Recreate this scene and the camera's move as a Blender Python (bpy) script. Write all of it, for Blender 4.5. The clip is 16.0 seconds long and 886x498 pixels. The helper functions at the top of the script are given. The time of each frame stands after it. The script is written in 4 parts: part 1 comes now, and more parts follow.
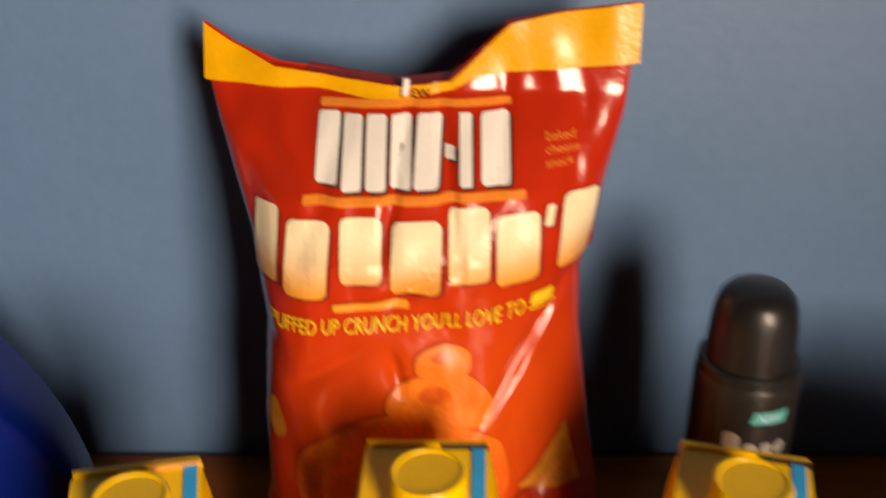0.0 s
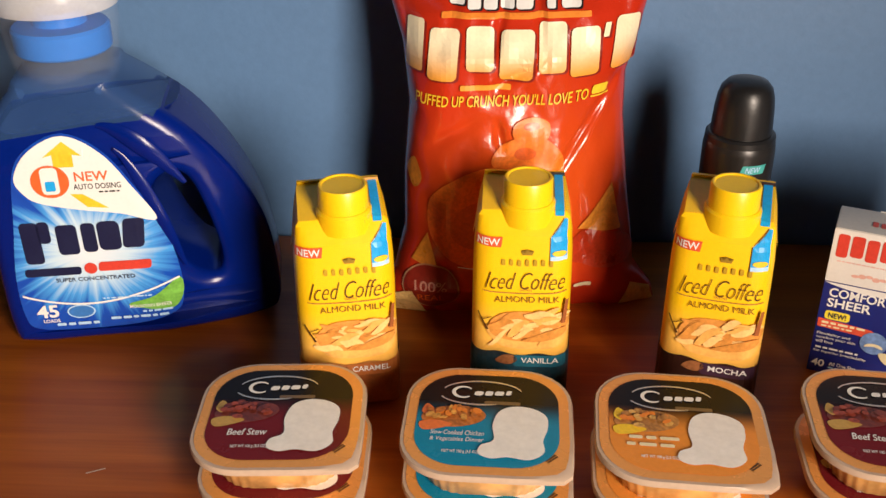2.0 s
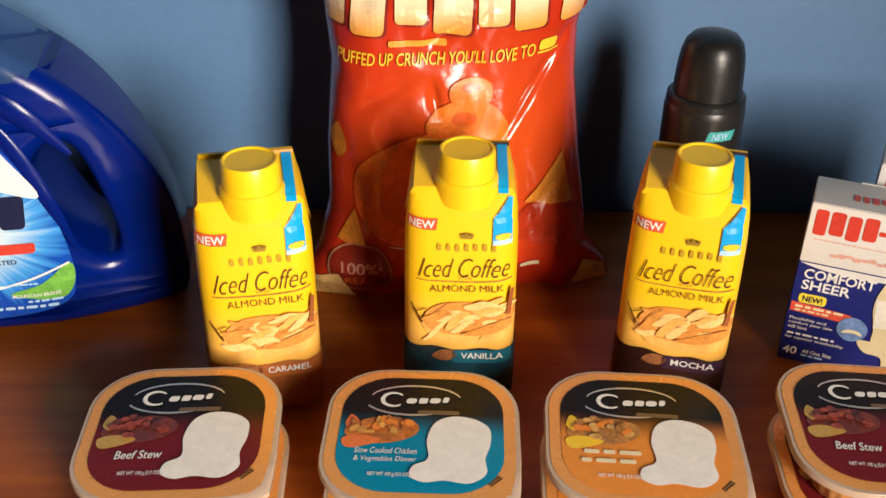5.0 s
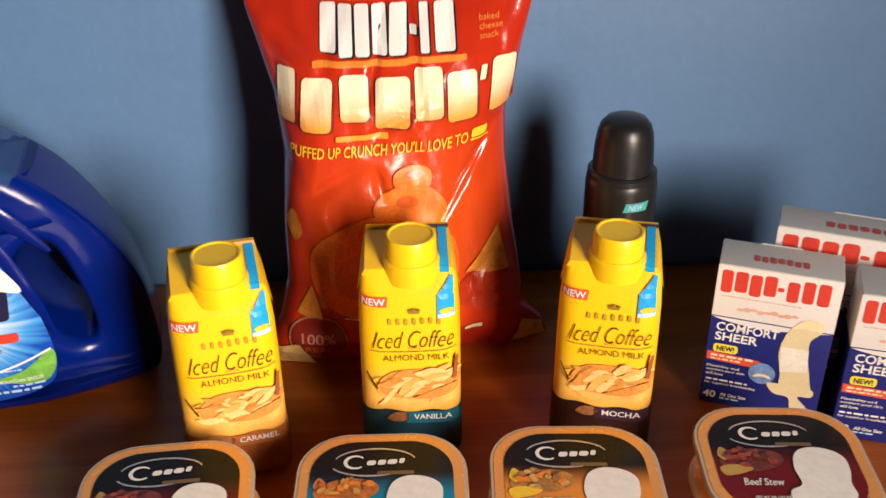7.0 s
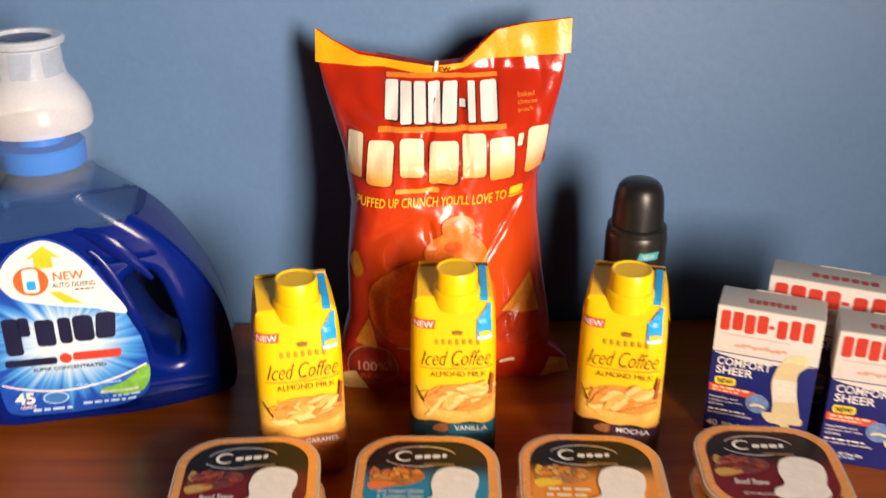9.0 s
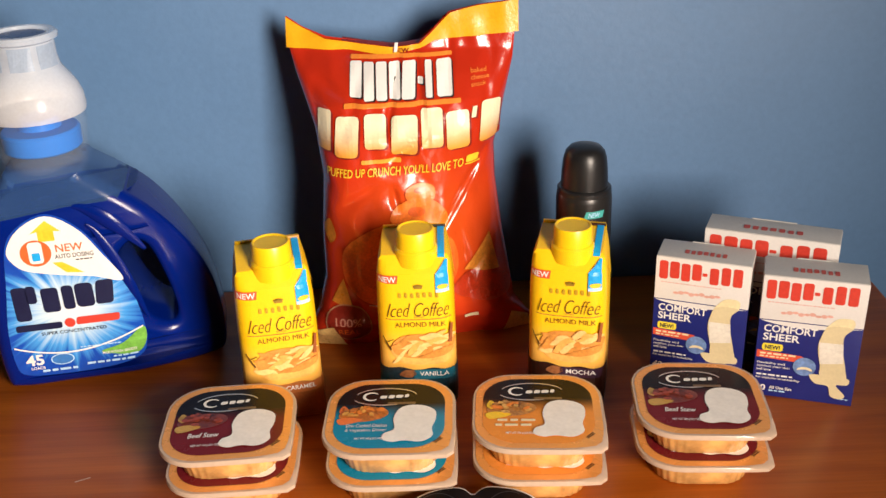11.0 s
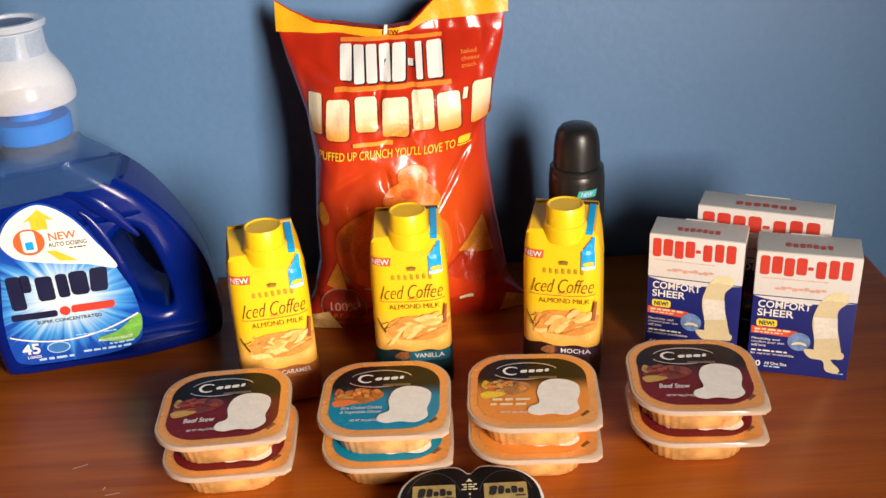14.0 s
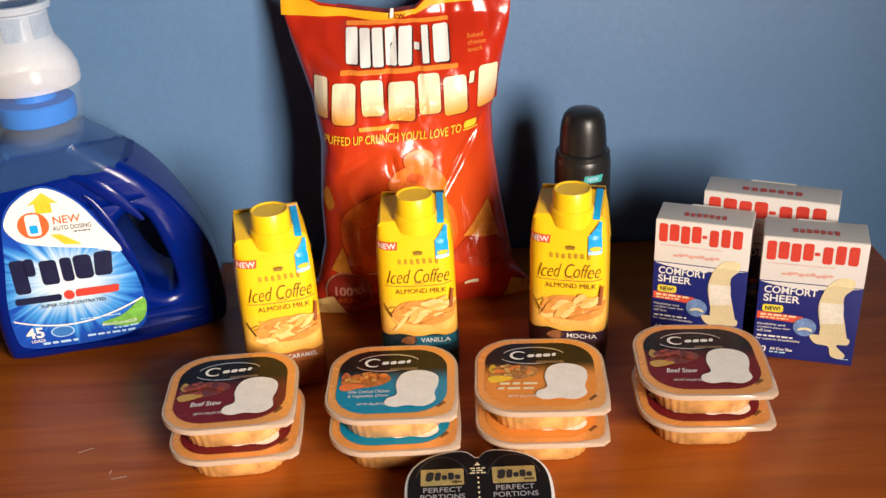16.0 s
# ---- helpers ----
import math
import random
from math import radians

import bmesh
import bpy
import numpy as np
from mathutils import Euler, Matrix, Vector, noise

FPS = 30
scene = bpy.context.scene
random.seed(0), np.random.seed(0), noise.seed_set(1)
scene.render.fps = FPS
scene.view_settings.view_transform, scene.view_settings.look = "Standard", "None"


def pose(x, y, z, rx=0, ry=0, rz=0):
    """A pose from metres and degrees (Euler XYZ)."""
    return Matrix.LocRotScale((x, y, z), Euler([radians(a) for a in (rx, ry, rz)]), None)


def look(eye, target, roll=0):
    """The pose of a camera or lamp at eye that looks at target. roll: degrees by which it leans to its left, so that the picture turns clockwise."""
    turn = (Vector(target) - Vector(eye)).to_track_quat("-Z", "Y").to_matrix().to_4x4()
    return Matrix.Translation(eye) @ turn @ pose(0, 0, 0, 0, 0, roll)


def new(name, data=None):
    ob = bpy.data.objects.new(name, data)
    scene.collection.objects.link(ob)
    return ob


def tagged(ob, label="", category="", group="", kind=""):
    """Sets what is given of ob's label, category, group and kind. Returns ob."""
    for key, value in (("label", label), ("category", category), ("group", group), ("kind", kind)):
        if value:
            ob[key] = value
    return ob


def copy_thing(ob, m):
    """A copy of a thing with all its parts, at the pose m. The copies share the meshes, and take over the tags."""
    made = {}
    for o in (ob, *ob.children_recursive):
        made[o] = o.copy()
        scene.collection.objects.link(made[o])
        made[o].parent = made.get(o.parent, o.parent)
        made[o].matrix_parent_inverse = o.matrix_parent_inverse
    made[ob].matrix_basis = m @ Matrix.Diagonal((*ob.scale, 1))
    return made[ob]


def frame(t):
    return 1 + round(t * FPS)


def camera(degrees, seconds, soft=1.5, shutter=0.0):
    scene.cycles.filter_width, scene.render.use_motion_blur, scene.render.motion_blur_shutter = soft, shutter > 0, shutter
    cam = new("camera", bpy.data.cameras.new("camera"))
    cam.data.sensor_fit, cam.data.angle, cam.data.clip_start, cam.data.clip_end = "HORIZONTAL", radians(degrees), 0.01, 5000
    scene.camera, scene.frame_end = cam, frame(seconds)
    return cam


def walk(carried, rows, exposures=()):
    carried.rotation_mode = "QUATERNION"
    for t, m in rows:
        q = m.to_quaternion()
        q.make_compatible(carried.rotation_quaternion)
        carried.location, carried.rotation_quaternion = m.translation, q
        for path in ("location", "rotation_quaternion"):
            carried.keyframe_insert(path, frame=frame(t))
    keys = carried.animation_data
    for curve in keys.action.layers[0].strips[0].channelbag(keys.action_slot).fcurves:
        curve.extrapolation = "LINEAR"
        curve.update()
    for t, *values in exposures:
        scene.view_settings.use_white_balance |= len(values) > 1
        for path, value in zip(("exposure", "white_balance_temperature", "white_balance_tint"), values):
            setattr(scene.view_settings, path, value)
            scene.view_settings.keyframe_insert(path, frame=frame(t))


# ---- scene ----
# the camera: seconds, place, yaw, pitch and roll
cam = camera(47.11, 16.0, 1.45, 0.6)
ROWS = [
    (0.0, 0.0152, -0.0092, 0.4161, 1.51, -27.67, -0.96),
    (0.3, 0.0426, -0.0481, 0.4175, 1.97, -29.28, -1.55),
    (0.5, 0.0469, -0.0726, 0.4260, 3.41, -30.66, -2.15),
    (1.0, 0.0292, -0.1728, 0.4306, 4.09, -30.00, -2.74),
    (1.5, -0.0106, -0.2461, 0.4210, 3.12, -29.21, -2.02),
    (2.0, -0.0248, -0.2633, 0.4239, 2.88, -29.57, -0.43),
    (2.5, -0.0335, -0.2482, 0.4124, 1.14, -29.87, 1.44),
    (3.0, -0.0387, -0.2191, 0.3952, -0.10, -32.60, 2.03),
    (3.5, -0.0303, -0.2090, 0.3914, -0.49, -35.92, 1.70),
    (4.0, -0.0234, -0.2039, 0.3948, -0.77, -35.49, 1.33),
    (4.5, -0.0199, -0.1793, 0.3972, -0.31, -33.73, 0.77),
    (6.8, -0.0100, -0.2044, 0.4446, -3.09, -31.20, -0.29),
    (7.0, -0.0125, -0.2231, 0.4557, -3.44, -30.70, -0.52),
    (7.5, -0.0303, -0.2585, 0.4683, -3.98, -28.26, -0.90),
    (8.0, -0.0404, -0.2782, 0.4658, -3.10, -26.46, -1.09),
    (8.5, -0.0367, -0.2969, 0.4712, -1.98, -26.14, -0.69),
    (9.0, -0.0254, -0.3497, 0.4725, -1.36, -24.93, 0.09),
    (9.5, 0.0023, -0.4168, 0.4893, -0.10, -25.54, -0.07),
    (12.0, 0.0224, -0.4323, 0.4884, -0.62, -25.90, -3.03),
    (12.5, 0.0264, -0.4323, 0.4903, -0.28, -26.16, -3.18),
    (13.0, 0.0254, -0.4327, 0.4876, -0.29, -26.15, -3.21),
    (13.5, 0.0271, -0.4321, 0.4864, -0.07, -26.34, -3.31),
    (14.0, 0.0240, -0.4334, 0.4844, -0.18, -26.45, -3.20),
    (14.5, 0.0212, -0.4338, 0.4829, -0.26, -26.63, -3.15),
    (15.0, 0.0192, -0.4345, 0.4807, -0.28, -26.76, -3.13),
    (15.5, 0.0170, -0.4353, 0.4791, -0.34, -26.82, -3.07),
    (16.0, 0.0132, -0.4333, 0.4808, -0.56, -27.08, -2.87),
]
# seconds, stops, kelvin, tint
EXPOSURES = ((0.0, -0.5, 7800, 20), (0.5, -0.5, 7400, 20), (1.0, -0.36, 6950, 11), (1.5, -0.40, 6850, 12), (2.0, -0.3, 6600, 15), (2.5, -0.2, 6400, 14), (3.5, -0.16, 6250, 10), (4.5, -0.16, 6250, 10), (7.0, -0.12, 6450, 16), (8.5, -0.05, 6800, 18), (9.5, -0.05, 6800, 17), (12.0, -0.1, 6300, 13), (16.0, -0.09, 6300, 13))
walk(cam, [(t, pose(x, y, z, 0, 0, yaw) @ pose(0, 0, 0, 90 + pitch) @ pose(0, 0, 0, 0, 0, roll)) for t, x, y, z, yaw, pitch, roll in ROWS], EXPOSURES)

# ---- light: one added lamp in an assumed window, dim sky, closed room ----
world = bpy.data.worlds.new("sky")
world.use_nodes = True
sky = world.node_tree.nodes.new("ShaderNodeTexSky")
sky.sky_type, sky.sun_disc = "NISHITA", False
sky.sun_elevation, sky.sun_rotation = radians(35), radians(120)
world.node_tree.links.new(sky.outputs[0], world.node_tree.nodes["Background"].inputs[0])
world.node_tree.nodes["Background"].inputs[1].default_value = 0.06
scene.world = world

WALL_Y = 0.509
SOUTH_Y, EAST_X = -1.00, 2.60
WIN_X0, WIN_X1, WIN_Z0, WIN_Z1 = 0.40, 0.84, 0.20, 0.90
# key light added out of view, placed and sized to suit the shadows
lamp_data = bpy.data.lights.new("added_key_light", "AREA")
lamp_data.shape, lamp_data.size, lamp_data.size_y = "RECTANGLE", 0.42, 0.67
lamp_data.energy, lamp_data.color = 20.6, (1.0, 0.86, 0.70)
lamp_data.spread = radians(96)
lamp = new("added_key_light", lamp_data)
lamp.matrix_world = look(((WIN_X0 + WIN_X1) / 2, SOUTH_Y - 0.02, (WIN_Z0 + WIN_Z1) / 2), (-0.85, 0.50, 0.22))


# ---- materials ----
def mat(name, color, rough=0.5, metal=0.0, vary=0.12, scale=40.0, bump=0.0, coat=0.0, trans=0.0, fine=400.0, sub=0.0, color2=None, ramp=None, alpha=1.0, spec=0.5):
    """A surface with colour variation at two scales and a fine relief. ramp: (axis, from, to) in the object's metres, from color to color2."""
    m = bpy.data.materials.new(name)
    m.use_nodes = True
    nt = m.node_tree
    p = nt.nodes["Principled BSDF"]
    co = nt.nodes.new("ShaderNodeTexCoord")
    n1 = nt.nodes.new("ShaderNodeTexNoise")
    n1.inputs["Scale"].default_value, n1.inputs["Detail"].default_value = scale, 5
    n2 = nt.nodes.new("ShaderNodeTexNoise")
    n2.inputs["Scale"].default_value, n2.inputs["Detail"].default_value = fine, 3
    for n in (n1, n2):
        nt.links.new(co.outputs["Object"], n.inputs["Vector"])
    add = nt.nodes.new("ShaderNodeMath")
    add.operation = "ADD"
    nt.links.new(n1.outputs["Fac"], add.inputs[0])
    nt.links.new(n2.outputs["Fac"], add.inputs[1])
    span = nt.nodes.new("ShaderNodeMapRange")
    span.inputs[1].default_value, span.inputs[2].default_value = 0.7, 1.3
    span.inputs[3].default_value, span.inputs[4].default_value = 1 - vary, 1 + vary
    nt.links.new(add.outputs[0], span.inputs[0])
    mul = nt.nodes.new("ShaderNodeVectorMath")
    mul.operation = "SCALE"
    nt.links.new(span.outputs[0], mul.inputs["Scale"])
    if ramp:
        sep = nt.nodes.new("ShaderNodeSeparateXYZ")
        nt.links.new(co.outputs["Object"], sep.inputs[0])
        r = nt.nodes.new("ShaderNodeMapRange")
        r.interpolation_type = "SMOOTHSTEP"
        r.inputs[1].default_value, r.inputs[2].default_value = ramp[1], ramp[2]
        nt.links.new(sep.outputs["XYZ".index(ramp[0])], r.inputs[0])
        mix = nt.nodes.new("ShaderNodeMix")
        mix.data_type = "RGBA"
        mix.inputs[6].default_value, mix.inputs[7].default_value = (*color, 1), (*color2, 1)
        nt.links.new(r.outputs[0], mix.inputs[0])
        nt.links.new(mix.outputs[2], mul.inputs[0])
    else:
        mul.inputs[0].default_value = color
    nt.links.new(mul.outputs[0], p.inputs["Base Color"])
    rr = nt.nodes.new("ShaderNodeMapRange")
    rr.inputs[1].default_value, rr.inputs[2].default_value = 0.3, 0.7
    rr.inputs[3].default_value, rr.inputs[4].default_value = rough * 0.85, min(1, rough * 1.15)
    nt.links.new(n1.outputs["Fac"], rr.inputs[0])
    nt.links.new(rr.outputs[0], p.inputs["Roughness"])
    p.inputs["Metallic"].default_value = metal
    p.inputs["Alpha"].default_value = alpha
    p.inputs["Specular IOR Level"].default_value = spec
    p.inputs["Coat Weight"].default_value = coat
    p.inputs["Coat Roughness"].default_value = 0.12
    p.inputs["Transmission Weight"].default_value = trans
    if sub:
        p.inputs["Subsurface Weight"].default_value = sub
        p.inputs["Subsurface Radius"].default_value = (0.006, 0.005, 0.004)
    if bump:
        b = nt.nodes.new("ShaderNodeBump")
        b.inputs["Strength"].default_value, b.inputs["Distance"].default_value = bump, 0.001
        nt.links.new(add.outputs[0], b.inputs["Height"])
        nt.links.new(b.outputs[0], p.inputs["Normal"])
    return m


def wood_mat():
    m = bpy.data.materials.new("polished_wood")
    m.use_nodes = True
    nt = m.node_tree
    p = nt.nodes["Principled BSDF"]
    co = nt.nodes.new("ShaderNodeTexCoord")
    mp = nt.nodes.new("ShaderNodeMapping")
    mp.inputs["Scale"].default_value = (1.6, 22, 22)
    nt.links.new(co.outputs["Object"], mp.inputs[0])
    grain = nt.nodes.new("ShaderNodeTexNoise")
    grain.inputs["Scale"].default_value, grain.inputs["Detail"].default_value, grain.inputs["Distortion"].default_value = 2.0, 8, 0.8
    nt.links.new(mp.outputs[0], grain.inputs["Vector"])
    mp2 = nt.nodes.new("ShaderNodeMapping")
    mp2.inputs["Scale"].default_value = (12, 420, 420)
    nt.links.new(co.outputs["Object"], mp2.inputs[0])
    pores = nt.nodes.new("ShaderNodeTexNoise")
    pores.inputs["Scale"].default_value, pores.inputs["Detail"].default_value = 1.0, 2
    nt.links.new(mp2.outputs[0], pores.inputs["Vector"])
    ramp = nt.nodes.new("ShaderNodeValToRGB")
    e = ramp.color_ramp.elements
    e[0].position, e[0].color = 0.22, (0.27, 0.052, 0.005, 1)
    e[1].position, e[1].color = 0.78, (0.56, 0.146, 0.013, 1)
    nt.links.new(grain.outputs["Fac"], ramp.inputs[0])
    mix = nt.nodes.new("ShaderNodeMix")
    mix.data_type, mix.blend_type = "RGBA", "MULTIPLY"
    mix.inputs[0].default_value = 0.35
    nt.links.new(ramp.outputs[0], mix.inputs[6])
    nt.links.new(pores.outputs["Fac"], mix.inputs[7])
    nt.links.new(mix.outputs[2], p.inputs["Base Color"])
    p.inputs["Specular IOR Level"].default_value = 0.2
    smear = nt.nodes.new("ShaderNodeTexNoise")
    smear.inputs["Scale"].default_value, smear.inputs["Detail"].default_value = 9, 4
    nt.links.new(co.outputs["Object"], smear.inputs["Vector"])
    rr = nt.nodes.new("ShaderNodeMapRange")
    rr.inputs[3].default_value, rr.inputs[4].default_value = 0.24, 0.42
    nt.links.new(smear.outputs["Fac"], rr.inputs[0])
    nt.links.new(rr.outputs[0], p.inputs["Roughness"])
    b = nt.nodes.new("ShaderNodeBump")
    b.inputs["Strength"].default_value, b.inputs["Distance"].default_value = 0.12, 0.0006
    nt.links.new(pores.outputs["Fac"], b.inputs["Height"])
    nt.links.new(b.outputs[0], p.inputs["Normal"])
    return m


def radial_mat(name, mid, span, stops, rough, ray=0.0, vary=0.12, scale=28.0, bump=0.2, coat=0.3):
    """A print whose colours change outwards from a middle point (x, z) over a span; ray: how far it breaks up into rays."""
    m = bpy.data.materials.new(name)
    m.use_nodes = True
    nt = m.node_tree
    p = nt.nodes["Principled BSDF"]
    def math_node(op, a, b=None):
        n = nt.nodes.new("ShaderNodeMath")
        n.operation = op
        for slot, v in ((0, a), (1, b)):
            if v is None:
                continue
            if isinstance(v, (int, float)):
                n.inputs[slot].default_value = v
            else:
                nt.links.new(v, n.inputs[slot])
        return n.outputs[0]
    co = nt.nodes.new("ShaderNodeTexCoord")
    sep = nt.nodes.new("ShaderNodeSeparateXYZ")
    nt.links.new(co.outputs["Object"], sep.inputs[0])
    dx = math_node("DIVIDE", math_node("SUBTRACT", sep.outputs[0], mid[0]), span[0])
    dz = math_node("DIVIDE", math_node("SUBTRACT", sep.outputs[2], mid[1]), span[1])
    r = math_node("SQRT", math_node("ADD", math_node("MULTIPLY", dx, dx), math_node("MULTIPLY", dz, dz)))
    n1 = nt.nodes.new("ShaderNodeTexNoise")
    n1.inputs["Scale"].default_value, n1.inputs["Detail"].default_value = scale, 5
    n2 = nt.nodes.new("ShaderNodeTexNoise")
    n2.inputs["Scale"].default_value, n2.inputs["Detail"].default_value = 300, 3
    for n in (n1, n2):
        nt.links.new(co.outputs["Object"], n.inputs["Vector"])
    fac = math_node("ADD", r, math_node("MULTIPLY", math_node("SUBTRACT", n1.outputs["Fac"], 0.5), vary * 2))
    if ray:
        n3 = nt.nodes.new("ShaderNodeTexNoise")
        n3.noise_dimensions = "1D"
        n3.inputs["Scale"].default_value, n3.inputs["Detail"].default_value = 7.0, 3
        nt.links.new(math_node("ARCTAN2", dz, dx), n3.inputs["W"])
        fac = math_node("ADD", fac, math_node("MULTIPLY", math_node("MULTIPLY", math_node("SUBTRACT", n3.outputs["Fac"], 0.5), ray), r))
    cr = nt.nodes.new("ShaderNodeValToRGB")
    e = cr.color_ramp.elements
    while len(e) < len(stops):
        e.new(0.5)
    for k, (pos, col) in enumerate(stops):
        e[k].position, e[k].color = pos, (*col, 1)
    nt.links.new(math_node("MULTIPLY", fac, 0.5), cr.inputs[0])
    nt.links.new(cr.outputs[0], p.inputs["Base Color"])
    p.inputs["Roughness"].default_value = rough
    p.inputs["Coat Weight"].default_value, p.inputs["Coat Roughness"].default_value = coat, 0.12
    if bump:
        bn = nt.nodes.new("ShaderNodeBump")
        bn.inputs["Strength"].default_value, bn.inputs["Distance"].default_value = bump, 0.001
        nt.links.new(math_node("ADD", n1.outputs["Fac"], n2.outputs["Fac"]), bn.inputs["Height"])
        nt.links.new(bn.outputs[0], p.inputs["Normal"])
    return m


WOOD = wood_mat()
BAGRED = radial_mat("glossy_red_foil", (0.005, 0.105), (0.085, 0.085), ((0.0, (0.62, 0.092, 0.011)), (0.30, (0.58, 0.060, 0.009)), (0.58, (0.50, 0.030, 0.008)), (1.0, (0.46, 0.024, 0.008))), 0.2, coat=0.35)
LABELBLUE = radial_mat("blue_label_film", (0.066, 0.076), (0.056, 0.046), ((0.0, (0.80, 0.84, 0.88)), (0.22, (0.55, 0.74, 0.88)), (0.40, (0.06, 0.33, 0.78)), (0.56, (0.008, 0.075, 0.46)), (1.0, (0.006, 0.05, 0.36))), 0.25, ray=1.1, vary=0.05, bump=0.0, coat=0.4)
PAINT = mat("blue_wall_paint", (0.101, 0.206, 0.382), 0.5, vary=0.05, scale=6, bump=0.18, fine=160)
# for the unseen walls and ceiling: dark so that less light bounces back
LOW_BOUNCE = mat("low_bounce_paint", (0.13, 0.12, 0.11), 0.8, vary=0.05, scale=5, bump=0.2)
FLOOR = mat("brown_floor_boards", (0.10, 0.055, 0.03), 0.5, vary=0.2, scale=8)
WHITE = mat("white_print", (0.8, 0.79, 0.76), 0.4, vary=0.03)
CREAM = mat("cream_print", (0.83, 0.72, 0.45), 0.4, vary=0.08)
GOLDTEXT = mat("cream_to_gold_print", (0.80, 0.33, 0.035), 0.35, vary=0.06, color2=(0.86, 0.76, 0.52), ramp=("Z", 0.185, 0.212))
BLACK = mat("black_print", (0.012, 0.011, 0.011), 0.4)
BROWNINK = mat("dark_brown_print", (0.09, 0.034, 0.006), 0.45)
REDINK = mat("red_print", (0.62, 0.05, 0.03), 0.45)
ORANGEINK = mat("orange_print", (0.80, 0.24, 0.03), 0.4)
YELLOWINK = mat("yellow_print", (0.85, 0.56, 0.03), 0.4)
BLUEINK = mat("sky_blue_print", (0.004, 0.36, 0.80), 0.4)
PALEBLUE = mat("pale_blue_print", (0.42, 0.66, 0.88), 0.4)
NAVYINK = mat("navy_print", (0.008, 0.012, 0.05), 0.4)
NAVY = mat("navy_carton", (0.012, 0.02, 0.17), 0.38, vary=0.08, bump=0.05)
CARD = mat("white_carton", (0.74, 0.72, 0.69), 0.5, vary=0.04, bump=0.08)
CARDGREY = mat("grey_carton_flap", (0.52, 0.51, 0.49), 0.6, vary=0.05)
GREENINK = mat("green_print", (0.16, 0.42, 0.06), 0.4, vary=0.3, scale=160)
TEALINK = mat("teal_print", (0.06, 0.38, 0.36), 0.35)
BEIGE = mat("beige_plaster_print", (0.70, 0.60, 0.36), 0.45, vary=0.06)

BAGYELLOW = mat("glossy_yellow_foil", (0.82, 0.42, 0.012), 0.3, vary=0.08, bump=0.2, coat=0.3)
BAGDARK = mat("dark_red_print", (0.22, 0.018, 0.010), 0.3)
BAGGOLD = mat("gold_corner_print", (0.50, 0.30, 0.07), 0.35, vary=0.15)
PUFF = mat("orange_puff_print", (0.78, 0.19, 0.02), 0.32, vary=0.22, scale=55, color2=(0.70, 0.115, 0.015), ramp=("Z", 0.13, 0.08))
PUFFDARK = mat("deep_orange_print", (0.60, 0.10, 0.012), 0.32, vary=0.2, scale=60)
CARTON = mat("yellow_carton", (0.88, 0.47, 0.08), 0.34, vary=0.04, bump=0.05, color2=(0.93, 0.56, 0.006), ramp=("Z", 0.044, 0.080))
CAPYELLOW = mat("yellow_cap_plastic", (0.96, 0.60, 0.006), 0.35, vary=0.03, sub=0.15)
CUP = mat("creamy_coffee_print", (0.84, 0.43, 0.10), 0.4, vary=0.15, scale=90)
CUPLIGHT = mat("light_coffee_print", (0.90, 0.56, 0.20), 0.4, vary=0.15, scale=120)
CUPDARK = mat("brown_coffee_print", (0.66, 0.27, 0.05), 0.4, vary=0.2, scale=120)
CHOC = mat("dark_chocolate_print", (0.035, 0.012, 0.008), 0.35)
TEALDARK = mat("dark_teal_print", (0.015, 0.14, 0.21), 0.35)
TEALFOOT = mat("deep_teal_brown_print", (0.03, 0.022, 0.018), 0.35, vary=0.3, scale=60, color2=(0.008, 0.05, 0.075), ramp=("Z", 0.044, 0.028))
CARAMELFOOT = mat("caramel_foot_print", (0.30, 0.085, 0.018), 0.35, vary=0.2, scale=60, color2=(0.72, 0.33, 0.08), ramp=("Z", 0.030, 0.044))
CHIP = mat("toasted_print", (0.55, 0.19, 0.02), 0.3, vary=0.25, scale=80)
CARAMEL = mat("caramel_brown_print", (0.42, 0.13, 0.03), 0.35, vary=0.15)
PURPLE = mat("dark_plum_print", (0.05, 0.022, 0.045), 0.35)
NUT = mat("almond_brown_print", (0.36, 0.14, 0.05), 0.4, vary=0.25, scale=200)
JUGBLUE = mat("deep_blue_plastic", (0.0005, 0.0112, 0.160), 0.22, vary=0.06, bump=0.03, spec=0.3)
JUGCLEAR = mat("blue_tinted_clear_plastic", (0.05, 0.13, 0.36), 0.22, vary=0.06, alpha=0.38, spec=0.4)
MILKY = mat("clear_frosted_plastic", (0.55, 0.65, 0.80), 0.2, vary=0.03, alpha=0.05, spec=0.4)
MILKYWHITE = mat("frosted_white_plastic", (0.74, 0.82, 0.92), 0.22, vary=0.05, scale=60, alpha=0.40, color2=(0.95, 0.96, 0.98), ramp=("Z", 0.278, 0.256))
RINGBLUE = mat("bright_blue_plastic", (0.0, 0.17, 0.66), 0.4, vary=0.05, spec=0.1)

TUB = mat("amber_translucent_tub", (0.66, 0.36, 0.12), 0.22, vary=0.35, scale=38, fine=90, coat=0.5, sub=0.35)
RIM = mat("milky_tub_rim", (0.66, 0.49, 0.36), 0.2, vary=0.04, scale=40, trans=0.25, coat=0.3)
FOIL = mat("orange_copper_film", (0.80, 0.35, 0.09), 0.26, metal=0.2, vary=0.05, scale=40)
CANBODY = mat("charcoal_lacquered_metal", (0.035, 0.033, 0.033), 0.32, metal=0.55, vary=0.08)
CANCAP = mat("black_satin_plastic", (0.012, 0.012, 0.013), 0.34, vary=0.08, bump=0.08)
